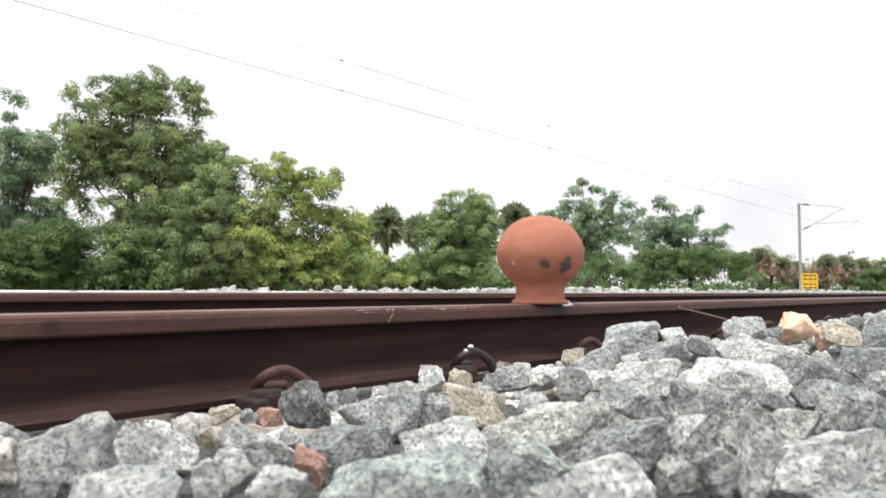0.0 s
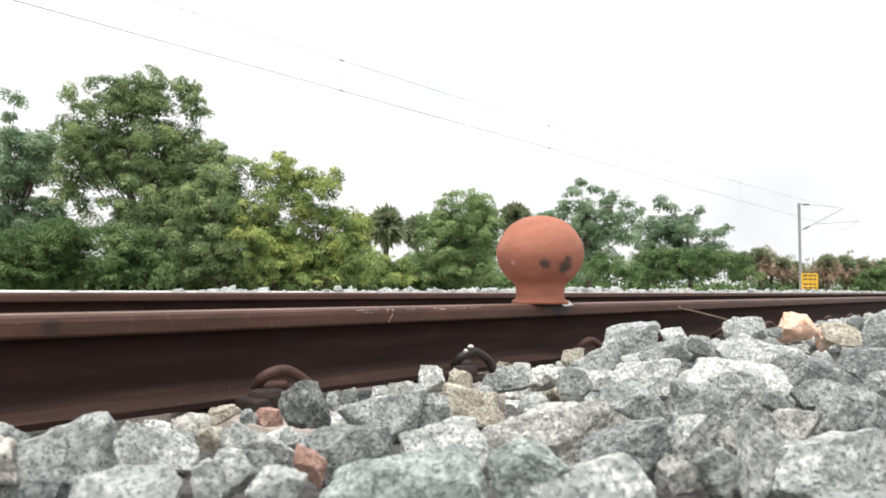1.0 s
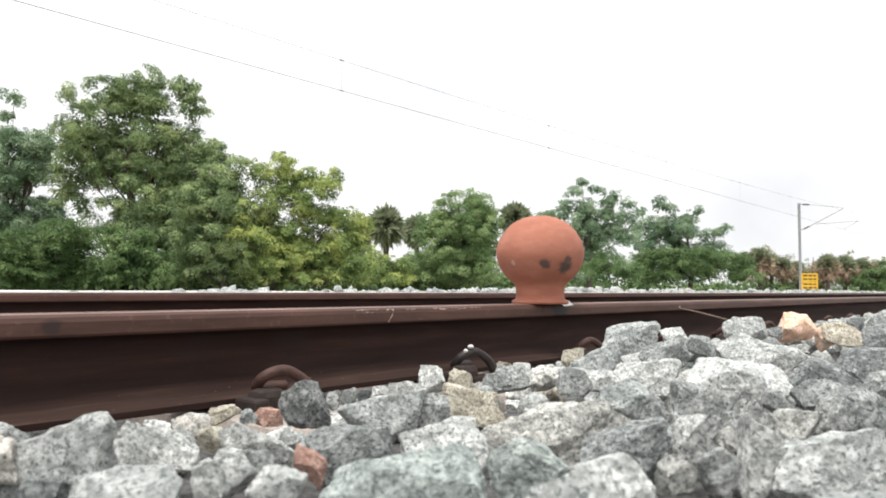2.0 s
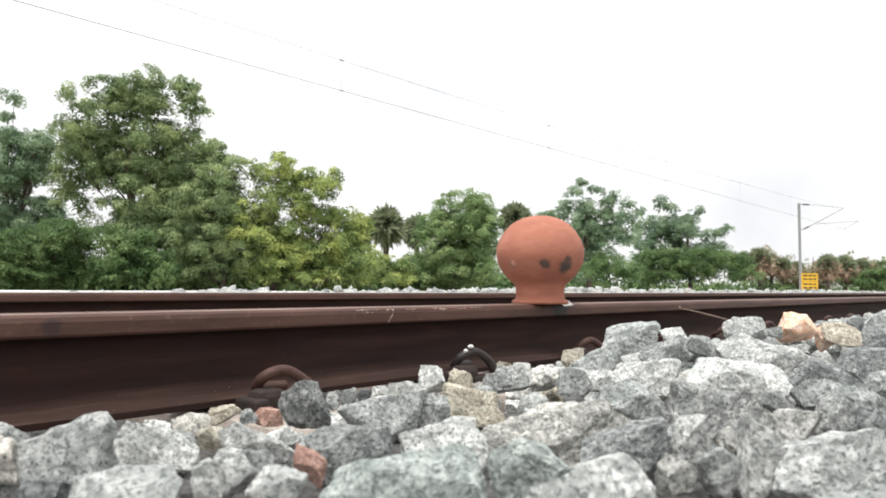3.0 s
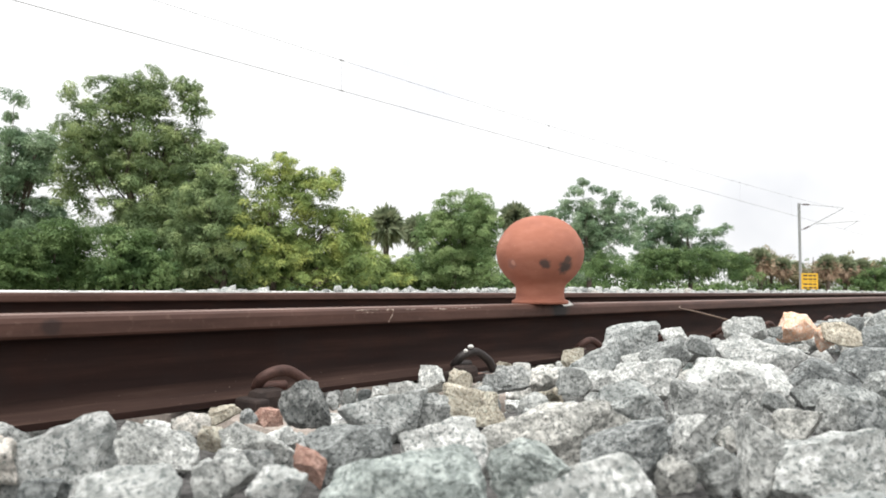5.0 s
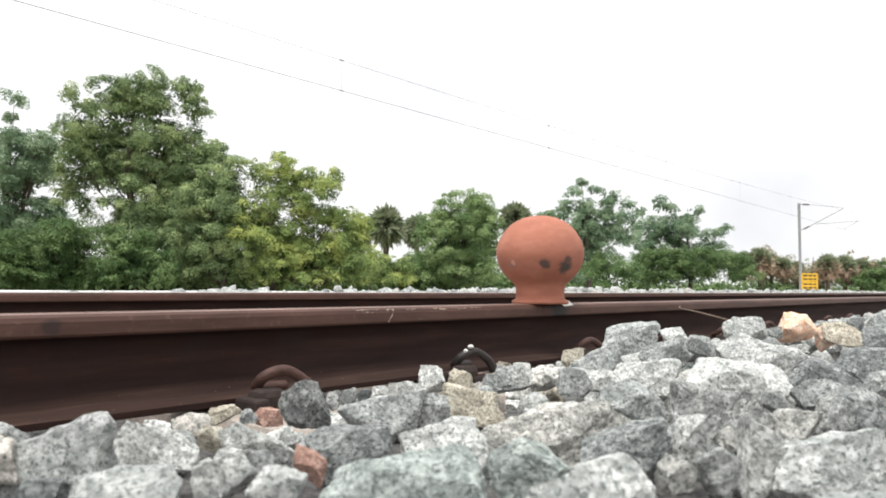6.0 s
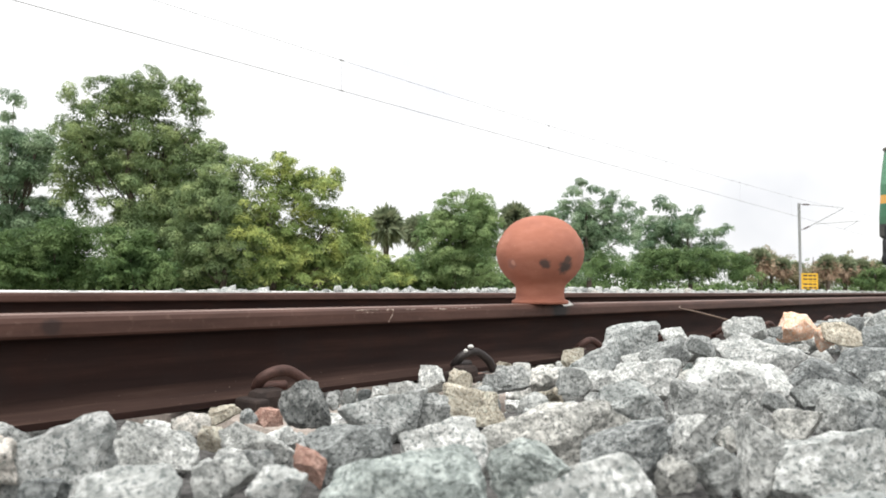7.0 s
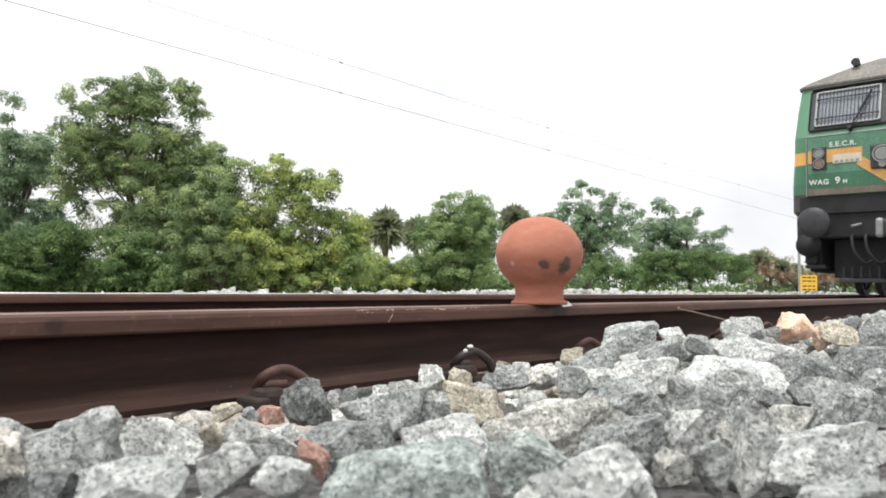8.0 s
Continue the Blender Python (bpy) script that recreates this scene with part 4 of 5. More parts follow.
def hull(levels, length, corner=0.16, per=5):
    """A long body from levels (height, half width, set-back of the front): rounded rectangles joined upwards."""
    b = bmesh.new()
    rings = []
    for z, w, back in levels:
        ring = []
        for cx, cy, a0 in ((back + corner, -w + corner, 180), (length - back - corner, -w + corner, 270), (length - back - corner, w - corner, 0), (back + corner, w - corner, 90)):
            for i in range(per + 1):
                a = radians(a0 + 90 * i / per)
                ring.append(b.verts.new((cx + corner * math.cos(a), cy + corner * math.sin(a), z)))
        rings.append(ring)
    n = len(rings[0])
    for p, q in zip(rings, rings[1:]):
        for i in range(n):
            b.faces.new((p[i], p[(i + 1) % n], q[(i + 1) % n], q[i]))
    b.faces.new(rings[0][::-1])
    b.faces.new(rings[-1])
    bmesh.ops.recalc_face_normals(b, faces=b.faces[:])
    return b


LONG = 20.5


def set_back(z):
    """How far the raked front stands behind the buffer beam's plane at a height."""
    return 0.0 if z < 2.72 else 0.30 * (z - 2.72) / 0.88


body = part("body", hull([(1.36, 1.53, 0.06), (1.42, 1.58, 0.0), (1.9, 1.58, 0.0), (2.3, 1.555, 0.0), (2.72, 1.545, 0.0), (3.2, 1.53, set_back(3.2)), (3.64, 1.50, set_back(3.64))], LONG), LIVERY, loco)
roof = part("roof", hull([(3.644, 1.525, 0.27), (3.68, 1.525, 0.26), (3.74, 1.42, 0.29), (3.86, 1.05, 0.36), (3.97, 0.70, 0.44), (4.04, 0.40, 0.52)], LONG, 0.14), ROOF_GREY, loco, "grimy grey curved roof")
b = box(3.0, 6.0, -0.75, 0.75, 3.9, 4.1, 0.06)
part("roof_hatch", b, ROOF_GREY, roof)
part("roof_hatch", box(8.0, 12.5, -0.75, 0.75, 3.9, 4.12, 0.06), ROOF_GREY, roof)
for y in (0.62, -0.62):
    b = rod((0.52, y, 3.86), (0.52, y, 3.98), 0.035)
    rod((0.34, y, 4.01), (0.62, y, 3.96), 0.07, 0.045, 16, b)
    part("horn", b, UNDER, roof, "small roof horn")

nose = part("nose_panel", box(-0.05, 0.02, -1.30, 1.30, 1.68, 2.70, 0.018, seg=3), NOSE_GREEN, loco, "raised green nose panel")
part("lower_band", box(-0.056, -0.04, -1.285, 1.285, 1.80, 2.06), NOSE_DARK, nose, "deep green lower band")
part("grey_band", box(-0.058, -0.04, -1.285, 1.285, 1.69, 1.797), plain("brown_grey_band", (0.17, 0.14, 0.11), 0.6), nose, "brownish grey bottom band")
b = bmesh.new()
for y in (1.315, -1.315):
    rod((-0.045, y, 1.68), (-0.045, y, 2.70), 0.011, seg=8, bm=b)
rod((-0.045, -1.315, 2.71), (-0.045, 1.315, 2.71), 0.011, seg=8, bm=b)
part("edge_rail", b, FRAME_GREY, nose)
for side in (1, -1):
    part("stripe", box(-0.060, -0.045, min(side * 0.46, side * 1.285), max(side * 0.46, side * 1.285), 2.24, 2.46), ORANGE_PAINT, nose, "orange stripe")
    b = box(-0.061, -0.045, -0.31, 0.31, -0.075, 0.075)
    b.transform(Matrix.Translation((0, side * 0.26, 2.04)) @ Matrix.Rotation(side * radians(38), 4, "X"))
    part("stripe", b, ORANGE_PAINT, nose, "slanting orange stripe")
    plate = part("number_plate", box(-0.064, -0.045, min(side * 0.47, side * 0.90), max(side * 0.47, side * 0.90), 2.21, 2.36, 0.002), PALE_PAINT, nose, "pale plate with illegible figures")
    b = bmesh.new()
    for i in range(5):
        y = side * 0.53 + side * i * 0.078
        box(-0.069, -0.066, y - 0.026, y + 0.026, 2.225, 2.265, bm=b)
    part("figure_bars", b, FIGURE_PAINT, plate, "faded figure bars")["kind"] = "stuff"
    lamp = part("marker_lamp", box(-0.075, -0.045, side * 1.11 - 0.115, side * 1.11 + 0.115, 2.12, 2.51, 0.012), GRILLE, nose, "dark box with two round lamps")
    for z, mat in ((2.405, LENS), (2.225, RED_LENS)):
        b = rod((-0.098, side * 1.11, z), (-0.073, side * 1.11, z), 0.066, 0.074, 24)
        part("lens", b, mat, lamp, "round lamp lens")
        b = lathe([(0.074, 0.0), (0.088, 0.0), (0.088, 0.03), (0.074, 0.03), (0.074, 0.0)], 28)
        b.transform(Matrix.Translation((-0.075, side * 1.11, z)) @ Matrix.Rotation(radians(-90), 4, "Y"))
        part("bezel", b, FRAME_GREY, lamp)
head = part("headlight", box(-0.10, -0.045, -0.34, 0.34, 2.06, 2.46, 0.03), GRILLE, nose, "twin headlight in a dark housing")
for y in (-0.165, 0.165):
    part("lens", rod((-0.135, y, 2.30), (-0.098, y, 2.30), 0.105, 0.12, 28), LENS, head, "large round headlight lens")
    b = lathe([(0.12, 0.0), (0.142, 0.0), (0.142, 0.035), (0.12, 0.035), (0.12, 0.0)], 32)
    b.transform(Matrix.Translation((-0.099, y, 2.30)) @ Matrix.Rotation(radians(-90), 4, "Y"))
    part("bezel", b, FRAME_GREY, head, "bright headlight ring")
    part("lens", rod((-0.125, y, 2.135), (-0.098, y, 2.135), 0.055, 0.06, 20), LENS, head, "small round lens")


def lettering(text, size, y, z, parent, label, tilt=0.0):
    """Raised painted letters on the nose, upright, facing forwards."""
    cu = bpy.data.curves.new("letters", "FONT")
    cu.body, cu.size, cu.extrude, cu.space_character = text, size, 0.003, 1.12
    cu.offset = 0.0025
    tmp = new("letters", cu)
    me = bpy.data.meshes.new_from_object(tmp.evaluated_get(bpy.context.evaluated_depsgraph_get()))
    bpy.data.objects.remove(tmp)
    me.transform(Matrix.Translation((-0.066, y, z)) @ Matrix.Rotation(radians(-90), 4, "Z") @ Matrix.Rotation(radians(90), 4, "X"))
    me.materials.clear()
    me.materials.append(WHITE_PAINT)
    ob = new("lettering", me)
    ob.parent = parent
    return tagged(ob, label)


lettering("S.E.C.R.", 0.115, 0.95, 2.50, nose, "white letters S.E.C.R.")
lettering("WAG", 0.120, 1.27, 1.87, nose, "white letters WAG")
lettering("9", 0.160, 0.87, 1.87, nose, "white figure 9")
lettering("H", 0.09, 0.75, 1.87, nose, "small white letter H")

rake = math.atan2(0.30, 0.88)
for side in (1, -1):
    w = part("windshield", box(-0.02, 0.03, -0.60, 0.60, -0.41, 0.40, 0.05, seg=3), GRILLE, loco, "raked cab window behind a steel grille")
    w.matrix_basis = Matrix.Translation((set_back(3.19) - 0.012, side * 0.70, 3.19)) @ Matrix.Rotation(rake, 4, "Y")
    part("pane", box(-0.030, -0.010, -0.46, 0.46, -0.30, 0.31, 0.008), WINDSHIELD, w, "cab glass with the sky's grey reflection in its colour")
    b = bmesh.new()
    for y0, y1, z0, z1 in ((-0.50, 0.50, 0.31, 0.345), (-0.50, 0.50, -0.345, -0.31), (-0.50, -0.465, -0.345, 0.345), (0.465, 0.50, -0.345, 0.345)):
        box(-0.060, -0.015, y0, y1, z0, z1, 0.006, b)
    part("window_frame", b, FRAME_GREY, w, "worn metal grille frame")
    b = bmesh.new()
    for i in range(17):
        y = -0.44 + 0.055 * i
        rod((-0.062, y, -0.33), (-0.062, y, 0.33), 0.0065, seg=6, bm=b)
    for z in (-0.20, 0.18):
        rod((-0.072, -0.48, z), (-0.072, 0.48, z), 0.013, seg=6, bm=b)
    part("grille", b, GRILLE, w, "dark vertical grille bars")
    b = rod((-0.095, -0.08, -0.42), (-0.095, -0.34, 0.12), 0.013, seg=6)
    rod((-0.10, -0.20, -0.14), (-0.10, -0.36, 0.22), 0.018, seg=6, bm=b)
    rod((-0.01, -0.06, -0.44), (-0.11, -0.06, -0.44), 0.035, seg=10, bm=b)
    part("wiper", b, UNDER, w)
    part("visor", box(-0.07, 0.02, -0.58, 0.58, 0.402, 0.43, 0.008), GRILLE, w)

# a flat black plate stands in for the shade of the recess below the panel
part("front_apron", box(-0.022, 0.03, -1.44, 1.44, 1.37, 1.675, 0.008), UNDER, loco, "black plate standing for the shaded recess under the nose panel")
beam = part("buffer_beam", box(0.02, 0.35, -1.45, 1.45, 0.95, 1.40, 0.03), UNDER, loco, "sooty black buffer beam")
for side in (1, -1):
    b = rod((-0.45, side * 1.11, 1.19), (0.05, side * 1.11, 1.19), 0.10, 0.13, 20)
    b2 = lathe([(0.0, 0.05), (0.14, 0.04), (0.24, 0.012), (0.255, -0.01), (0.24, -0.03), (0.0, -0.03)], 40)
    b2.transform(Matrix.Translation((-0.47, side * 1.11, 1.19)) @ Matrix.Rotation(radians(-90), 4, "Y"))
    joined(b, b2)
    part("buffer", b, BUFFER_GREY, beam, "large round buffer", True)
    for i, y in enumerate((0.42, 0.62)):
        hose = tube(curve_points([(0.02, side * y, 1.0), (-0.12, side * y, 0.92), (-0.16, side * (y - 0.05), 0.70), (-0.10, side * (y - 0.18), 0.52), (0.02, side * (y - 0.26), 0.56)], 6), 0.026, 8)
        part("brake_hose", hose, UNDER, beam, "hanging black brake hose", True)
    part("end_cock", rod((-0.14, side * 0.62, 1.13), (-0.02, side * 0.50, 1.17), 0.026), FRAME_GREY, beam, "pale air cock handle")
    b = box(0.0, 0.30, side * 1.40 - 0.10, side * 1.40 + 0.10, 0.84, 1.36, 0.06)
    box(0.02, 0.28, side * 1.28 - 0.10, side * 1.28 + 0.10, 0.50, 0.86, 0.05, b)
    box(-0.02, 0.26, side * 1.20 - 0.16, side * 1.20 + 0.16, 0.44, 0.50, 0.01, b)
    part("step_bracket", b, UNDER, beam, "sooty step bracket with a tread plate")
    b = rod((-0.06, side * 1.30, 0.84), (0.02, side * 1.30, 0.84), 0.20, 0.20, 24)
    part("air_reservoir_end", b, UNDER, beam, "round grimy reservoir end", True)
coupler = box(-0.42, 0.05, -0.13, 0.13, 0.93, 1.19, 0.04)
box(-0.62, -0.36, -0.20, 0.06, 0.88, 1.24, 0.06, coupler)
box(-0.60, -0.40, 0.08, 0.20, 0.90, 1.22, 0.05, coupler)
part("coupler", coupler, FRAME_GREY, loco, "worn knuckle coupler")
guard = part("cattle_guard", box(0.30, 0.36, -0.98, 0.98, 0.28, 0.95, 0.02), UNDER, loco, "black barred cattle guard")
part("lower_bar", box(0.03, 0.10, -0.86, 0.86, 0.20, 0.27, 0.012), BUFFER_GREY, guard)
for i in range(13):
    y = -0.78 + 0.13 * i
    part("guard_bar", box(0.04, 0.096, y - 0.02, y + 0.02, 0.275, 0.46, 0.006), UNDER, guard)
for side in (1, -1):
    part("sand_pipe", rod((1.6, side * 0.82, 0.75), (1.95, side * 0.84, 0.10), 0.025), UNDER, guard)
    b = box(0.2, 1.5, side * 1.25 - 0.12, side * 1.25 + 0.12, 0.38, 1.2, 0.08)
    part("equipment_box", b, UNDER, loco, "dark underframe box")
part("underframe", box(0.35, LONG - 0.35, -1.40, 1.40, 1.10, 1.36, 0.02), UNDER, loco)
part("transformer", box(7.9, 12.6, -1.25, 1.25, 0.35, 1.10, 0.06), UNDER, loco)
for x0, x1 in ((1.3, 6.4), (14.1, 19.2)):
    for side in (1, -1):
        b = box(x0, x1, side * 1.06 - 0.07, side * 1.06 + 0.07, 0.62, 0.95, 0.04)
        for k2 in range(3):
            cx = x0 + 0.7 + k2 * 1.85
            box(cx - 0.17, cx + 0.17, side * 1.08 - 0.12, side * 1.08 + 0.12, 0.36, 0.74, 0.03, b)
        part("bogie_frame", b, UNDER, loco)
wheelsets = []
for x in (2.0, 3.85, 5.7, 14.8, 16.65, 18.5):
    ws = part("wheelset", rod((0, -0.95, 0), (0, 0.95, 0), 0.095, seg=16), UNDER, loco)
    ws.location = (x, 0, 0.546)
    for side in (1, -1):
        b = lathe([(0.08, -0.06), (0.16, -0.06), (0.20, -0.03), (0.44, -0.03), (0.47, -0.06), (0.575, -0.065), (0.575, -0.04), (0.548, -0.03), (0.544, 0.065), (0.47, 0.065), (0.44, 0.02), (0.20, 0.02), (0.16, 0.08), (0.08, 0.08)], 48)
        b.transform(Matrix.Translation((0, side * 0.874, 0)) @ Matrix.Rotation(radians(-90 * side), 4, "X"))
        part("wheel", b, WHEEL_STEEL, ws, smooth=False)
    wheelsets.append(ws)

# ---- ballast stones ----
def crushed(seed, level=4, rough=1.0):
    """A broken block about 1 m across: six skewed fracture faces, corners struck off, worn edges and a chipped skin."""
    g = random.Random(seed)
    cuts = []
    for axis in range(3):
        for side in (-1, 1):
            d = Vector((g.gauss(0, 0.24), g.gauss(0, 0.24), g.gauss(0, 0.20)))
            d[axis] = side
            cuts.append((d.normalized(), g.uniform(0.36, 0.46)))
    for i in range(6):
        d = Vector((g.choice((-1, 1)) * g.uniform(0.3, 1), g.choice((-1, 1)) * g.uniform(0.3, 1), g.choice((-1, 1, 1)) * g.uniform(0.2, 1))).normalized()
        cuts.append((d, g.uniform(0.36, 0.54)))
    b = bmesh.new()
    bmesh.ops.create_icosphere(b, subdivisions=level, radius=1.0)
    off = Vector((seed * 3.7, seed * 1.3, seed * 5.1))
    for v in b.verts:
        d = v.co.normalized()
        d = (d + 0.04 * noise.noise_vector(d * 2.3 + off)).normalized()
        near = sorted(h / max(d.dot(n), 0.05) for n, h in cuts)[:2]
        r = near[0] - 0.008 * math.exp(-(near[1] - near[0]) / 0.02)
        v.co = d * min(r, 0.80)
    lo = Vector([min(v.co[i] for v in b.verts) for i in range(3)])
    hi = Vector([max(v.co[i] for v in b.verts) for i in range(3)])
    for v in b.verts:
        v.co = Vector([(v.co[i] - lo[i]) / (hi[i] - lo[i]) - 0.5 for i in range(3)])
    b.normal_update()
    for v in b.verts:
        q = Vector((v.co.x * 1.7, v.co.y * 1.3, v.co.z)) * 0.8
        k1 = noise.noise(q * 2.6 + off) * 0.03 + noise.noise(q * 6.0 + off) * 0.026 + noise.noise(q * 14.0 + off) * 0.018 + noise.noise(q * 30.0 + off) * 0.010 + (0.33 - noise.voronoi(q * 2.2 + off)[0][0]) * 0.08
        v.co += v.normal * k1 * rough
    return b


FINE = []
for s in range(36):
    me = bpy.data.meshes.new("stone")
    b = crushed(40 + s, 5 if s < 20 else 4)
    b.to_mesh(me)
    b.free()
    FINE.append(me)
tone_meshes = {}


def stone_part(x, y, z, wide, deep, high, turn, tilt, lean, tone, shape):
    """One stone of the ballast; stones of one shape and tone share a mesh."""
    key = (shape, tone)
    if key not in tone_meshes:
        me = FINE[key[0]].copy()
        me.materials.append(STONE[tone])
        tone_meshes[key] = me
    ob = new("stone", tone_meshes[key])
    ob.parent = ballast
    ob.matrix_basis = Matrix.Translation((x, y, z)) @ Euler((radians(lean), radians(tilt), radians(turn))).to_matrix().to_4x4() @ Matrix.Diagonal((wide, deep, high, 1))
    return ob


laid = 0
laid_at = []


def laid_stone(x, y, z, wide, deep, high, tilt, tone, shape):
    """A stone of the shoulder's face, its long side across the line of sight."""
    global laid
    laid += 1
    laid_at.append((x, y, max(wide, deep)))
    stone_part(x, y, z, wide * 0.95, deep * 0.72, high * 0.95, -48.8 + ((laid * 37) % 21 - 10), -tilt, (laid * 53) % 25 - 14, tone, shape)


laid_stone(0.223, 0.585, 0.075, 0.114, 0.068, 0.071, 13, 'pale', 1)
laid_stone(0.177, 0.473, 0.085, 0.031, 0.021, 0.025, 0, 'dark', 2)
laid_stone(0.191, 0.403, 0.091, 0.072, 0.043, 0.045, 6, 'pale', 3)
laid_stone(0.305, 0.584, 0.074, 0.081, 0.049, 0.050, -10, 'grey', 4)
laid_stone(0.258, 0.410, 0.092, 0.046, 0.030, 0.034, 28, 'grey', 5)
laid_stone(0.377, 0.543, 0.067, 0.084, 0.050, 0.052, -14, 'grey', 6)
laid_stone(0.373, 0.613, 0.072, 0.024, 0.019, 0.028, 0, 'tan', 7)
laid_stone(0.400, 0.807, 0.046, 0.036, 0.022, 0.022, 0, 'pink', 8)
laid_stone(0.433, 0.835, 0.043, 0.039, 0.023, 0.024, 0, 'pale', 9)
laid_stone(0.485, 0.842, 0.040, 0.054, 0.032, 0.033, 9, 'pale', 10)
laid_stone(0.548, 0.869, 0.042, 0.044, 0.026, 0.027, 14, 'tan', 11)
laid_stone(0.569, 0.843, 0.040, 0.027, 0.018, 0.022, 0, 'dark', 12)
laid_stone(0.593, 0.835, 0.037, 0.044, 0.026, 0.027, 0, 'pink', 13)
laid_stone(0.553, 0.706, 0.068, 0.059, 0.048, 0.071, 16, 'dark', 14)
laid_stone(0.258, 0.353, 0.096, 0.035, 0.024, 0.029, -12, 'pale', 15)
laid_stone(0.338, 0.424, 0.084, 0.033, 0.021, 0.023, -24, 'pink', 16)
laid_stone(0.323, 0.462, 0.080, 0.042, 0.025, 0.026, -10, 'dark', 17)
laid_stone(0.435, 0.492, 0.067, 0.087, 0.052, 0.054, 6, 'grey', 18)
laid_stone(0.620, 0.631, 0.050, 0.117, 0.070, 0.073, 10, 'pale', 19)
laid_stone(0.745, 0.878, 0.038, 0.023, 0.021, 0.033, 0, 'grey', 0)
laid_stone(0.775, 0.876, 0.038, 0.032, 0.027, 0.040, 0, 'grey', 1)
laid_stone(0.810, 0.876, 0.037, 0.025, 0.020, 0.027, 0, 'dark', 2)
laid_stone(0.846, 0.879, 0.037, 0.034, 0.023, 0.029, 0, 'grey', 3)
laid_stone(0.901, 0.874, 0.036, 0.067, 0.040, 0.042, 6, 'grey', 4)
laid_stone(0.977, 0.880, 0.048, 0.055, 0.044, 0.064, 12, 'grey', 5)
laid_stone(1.010, 0.840, 0.046, 0.052, 0.037, 0.046, -10, 'tan', 6)
laid_stone(0.311, 0.301, 0.088, 0.103, 0.062, 0.064, 14, 'green', 7)
laid_stone(0.758, 0.601, 0.058, 0.094, 0.056, 0.058, -4, 'tan', 8)
laid_stone(0.658, 0.609, 0.064, 0.077, 0.046, 0.050, 8, 'grey', 9)
laid_stone(0.518, 0.452, 0.064, 0.086, 0.051, 0.053, 4, 'pale', 10)
laid_stone(0.622, 0.394, 0.045, 0.186, 0.112, 0.115, 13, 'grey', 11)
laid_stone(0.815, 0.405, 0.077, 0.093, 0.056, 0.058, -3, 'pale', 12)
laid_stone(0.408, 0.280, 0.088, 0.060, 0.040, 0.048, -22, 'green', 13)
laid_stone(0.357, 0.202, 0.090, 0.098, 0.059, 0.061, 13, 'pale', 14)
laid_stone(0.586, 0.303, 0.064, 0.099, 0.059, 0.061, 13, 'dark', 15)
laid_stone(0.616, 0.252, 0.080, 0.065, 0.039, 0.038, 78, 'grey', 16)
laid_stone(0.510, 0.190, 0.086, 0.041, 0.029, 0.037, -50, 'grey', 17)
laid_stone(0.632, 0.227, 0.085, 0.023, 0.016, 0.021, 40, 'pale', 18)
laid_stone(0.553, 0.173, 0.088, 0.073, 0.044, 0.042, 82, 'grey', 19)
laid_stone(0.571, 0.136, 0.085, 0.090, 0.054, 0.056, 9, 'pale', 0)
laid_stone(0.427, 0.089, 0.093, 0.065, 0.039, 0.040, 5, 'pale', 1)
laid_stone(0.760, 0.207, 0.083, 0.051, 0.031, 0.032, -3, 'grey', 2)
laid_stone(0.808, 0.183, 0.086, 0.053, 0.035, 0.040, 80, 'grey', 3)
laid_stone(0.825, 0.152, 0.083, 0.054, 0.032, 0.033, -14, 'dark', 4)
laid_stone(0.646, 0.110, 0.088, 0.035, 0.026, 0.034, 14, 'pale', 5)
laid_stone(1.391, 0.424, 0.053, 0.241, 0.145, 0.150, -12, 'pale', 6)
laid_stone(0.988, 0.348, 0.076, 0.170, 0.102, 0.105, -3, 'pale', 7)
laid_stone(0.790, 0.300, 0.083, 0.103, 0.062, 0.065, -6, 'grey', 8)
laid_stone(1.180, 0.279, 0.065, 0.137, 0.082, 0.085, -20, 'dark', 9)
laid_stone(0.993, 0.249, 0.086, 0.057, 0.034, 0.036, 18, 'grey', 10)
laid_stone(0.948, 0.195, 0.073, 0.102, 0.061, 0.063, -9, 'pale', 11)
laid_stone(1.123, 0.197, 0.091, 0.064, 0.038, 0.039, 32, 'grey', 12)
laid_stone(1.342, 0.256, 0.090, 0.118, 0.071, 0.073, 8, 'dark', 13)
laid_stone(1.810, 0.602, 0.112, 0.121, 0.076, 0.085, -8, 'pale', 14)
laid_stone(1.415, 0.715, 0.100, 0.145, 0.087, 0.092, 5, 'pale', 15)
laid_stone(1.586, 0.688, 0.104, 0.067, 0.046, 0.055, 8, 'pale', 16)
laid_stone(1.460, 0.577, 0.098, 0.085, 0.051, 0.052, -14, 'pale', 17)
laid_stone(1.232, 0.551, 0.093, 0.095, 0.057, 0.059, 24, 'grey', 18)
laid_stone(1.157, 0.641, 0.073, 0.116, 0.070, 0.072, 24, 'pale', 19)
laid_stone(1.210, 0.727, 0.080, 0.048, 0.035, 0.046, 0, 'tan', 0)
laid_stone(1.016, 0.491, 0.081, 0.112, 0.067, 0.069, -3, 'pale', 1)
laid_stone(0.975, 0.573, 0.072, 0.075, 0.045, 0.047, -8, 'grey', 2)
laid_stone(1.027, 0.672, 0.064, 0.055, 0.039, 0.048, 10, 'pale', 3)
laid_stone(1.018, 0.729, 0.058, 0.083, 0.051, 0.056, -4, 'pale', 4)
laid_stone(0.991, 0.747, 0.055, 0.057, 0.034, 0.035, 6, 'grey', 5)
laid_stone(1.240, 0.910, 0.050, 0.038, 0.024, 0.027, 0, 'tan', 6)
laid_stone(1.197, 0.837, 0.052, 0.042, 0.029, 0.035, 10, 'grey', 7)
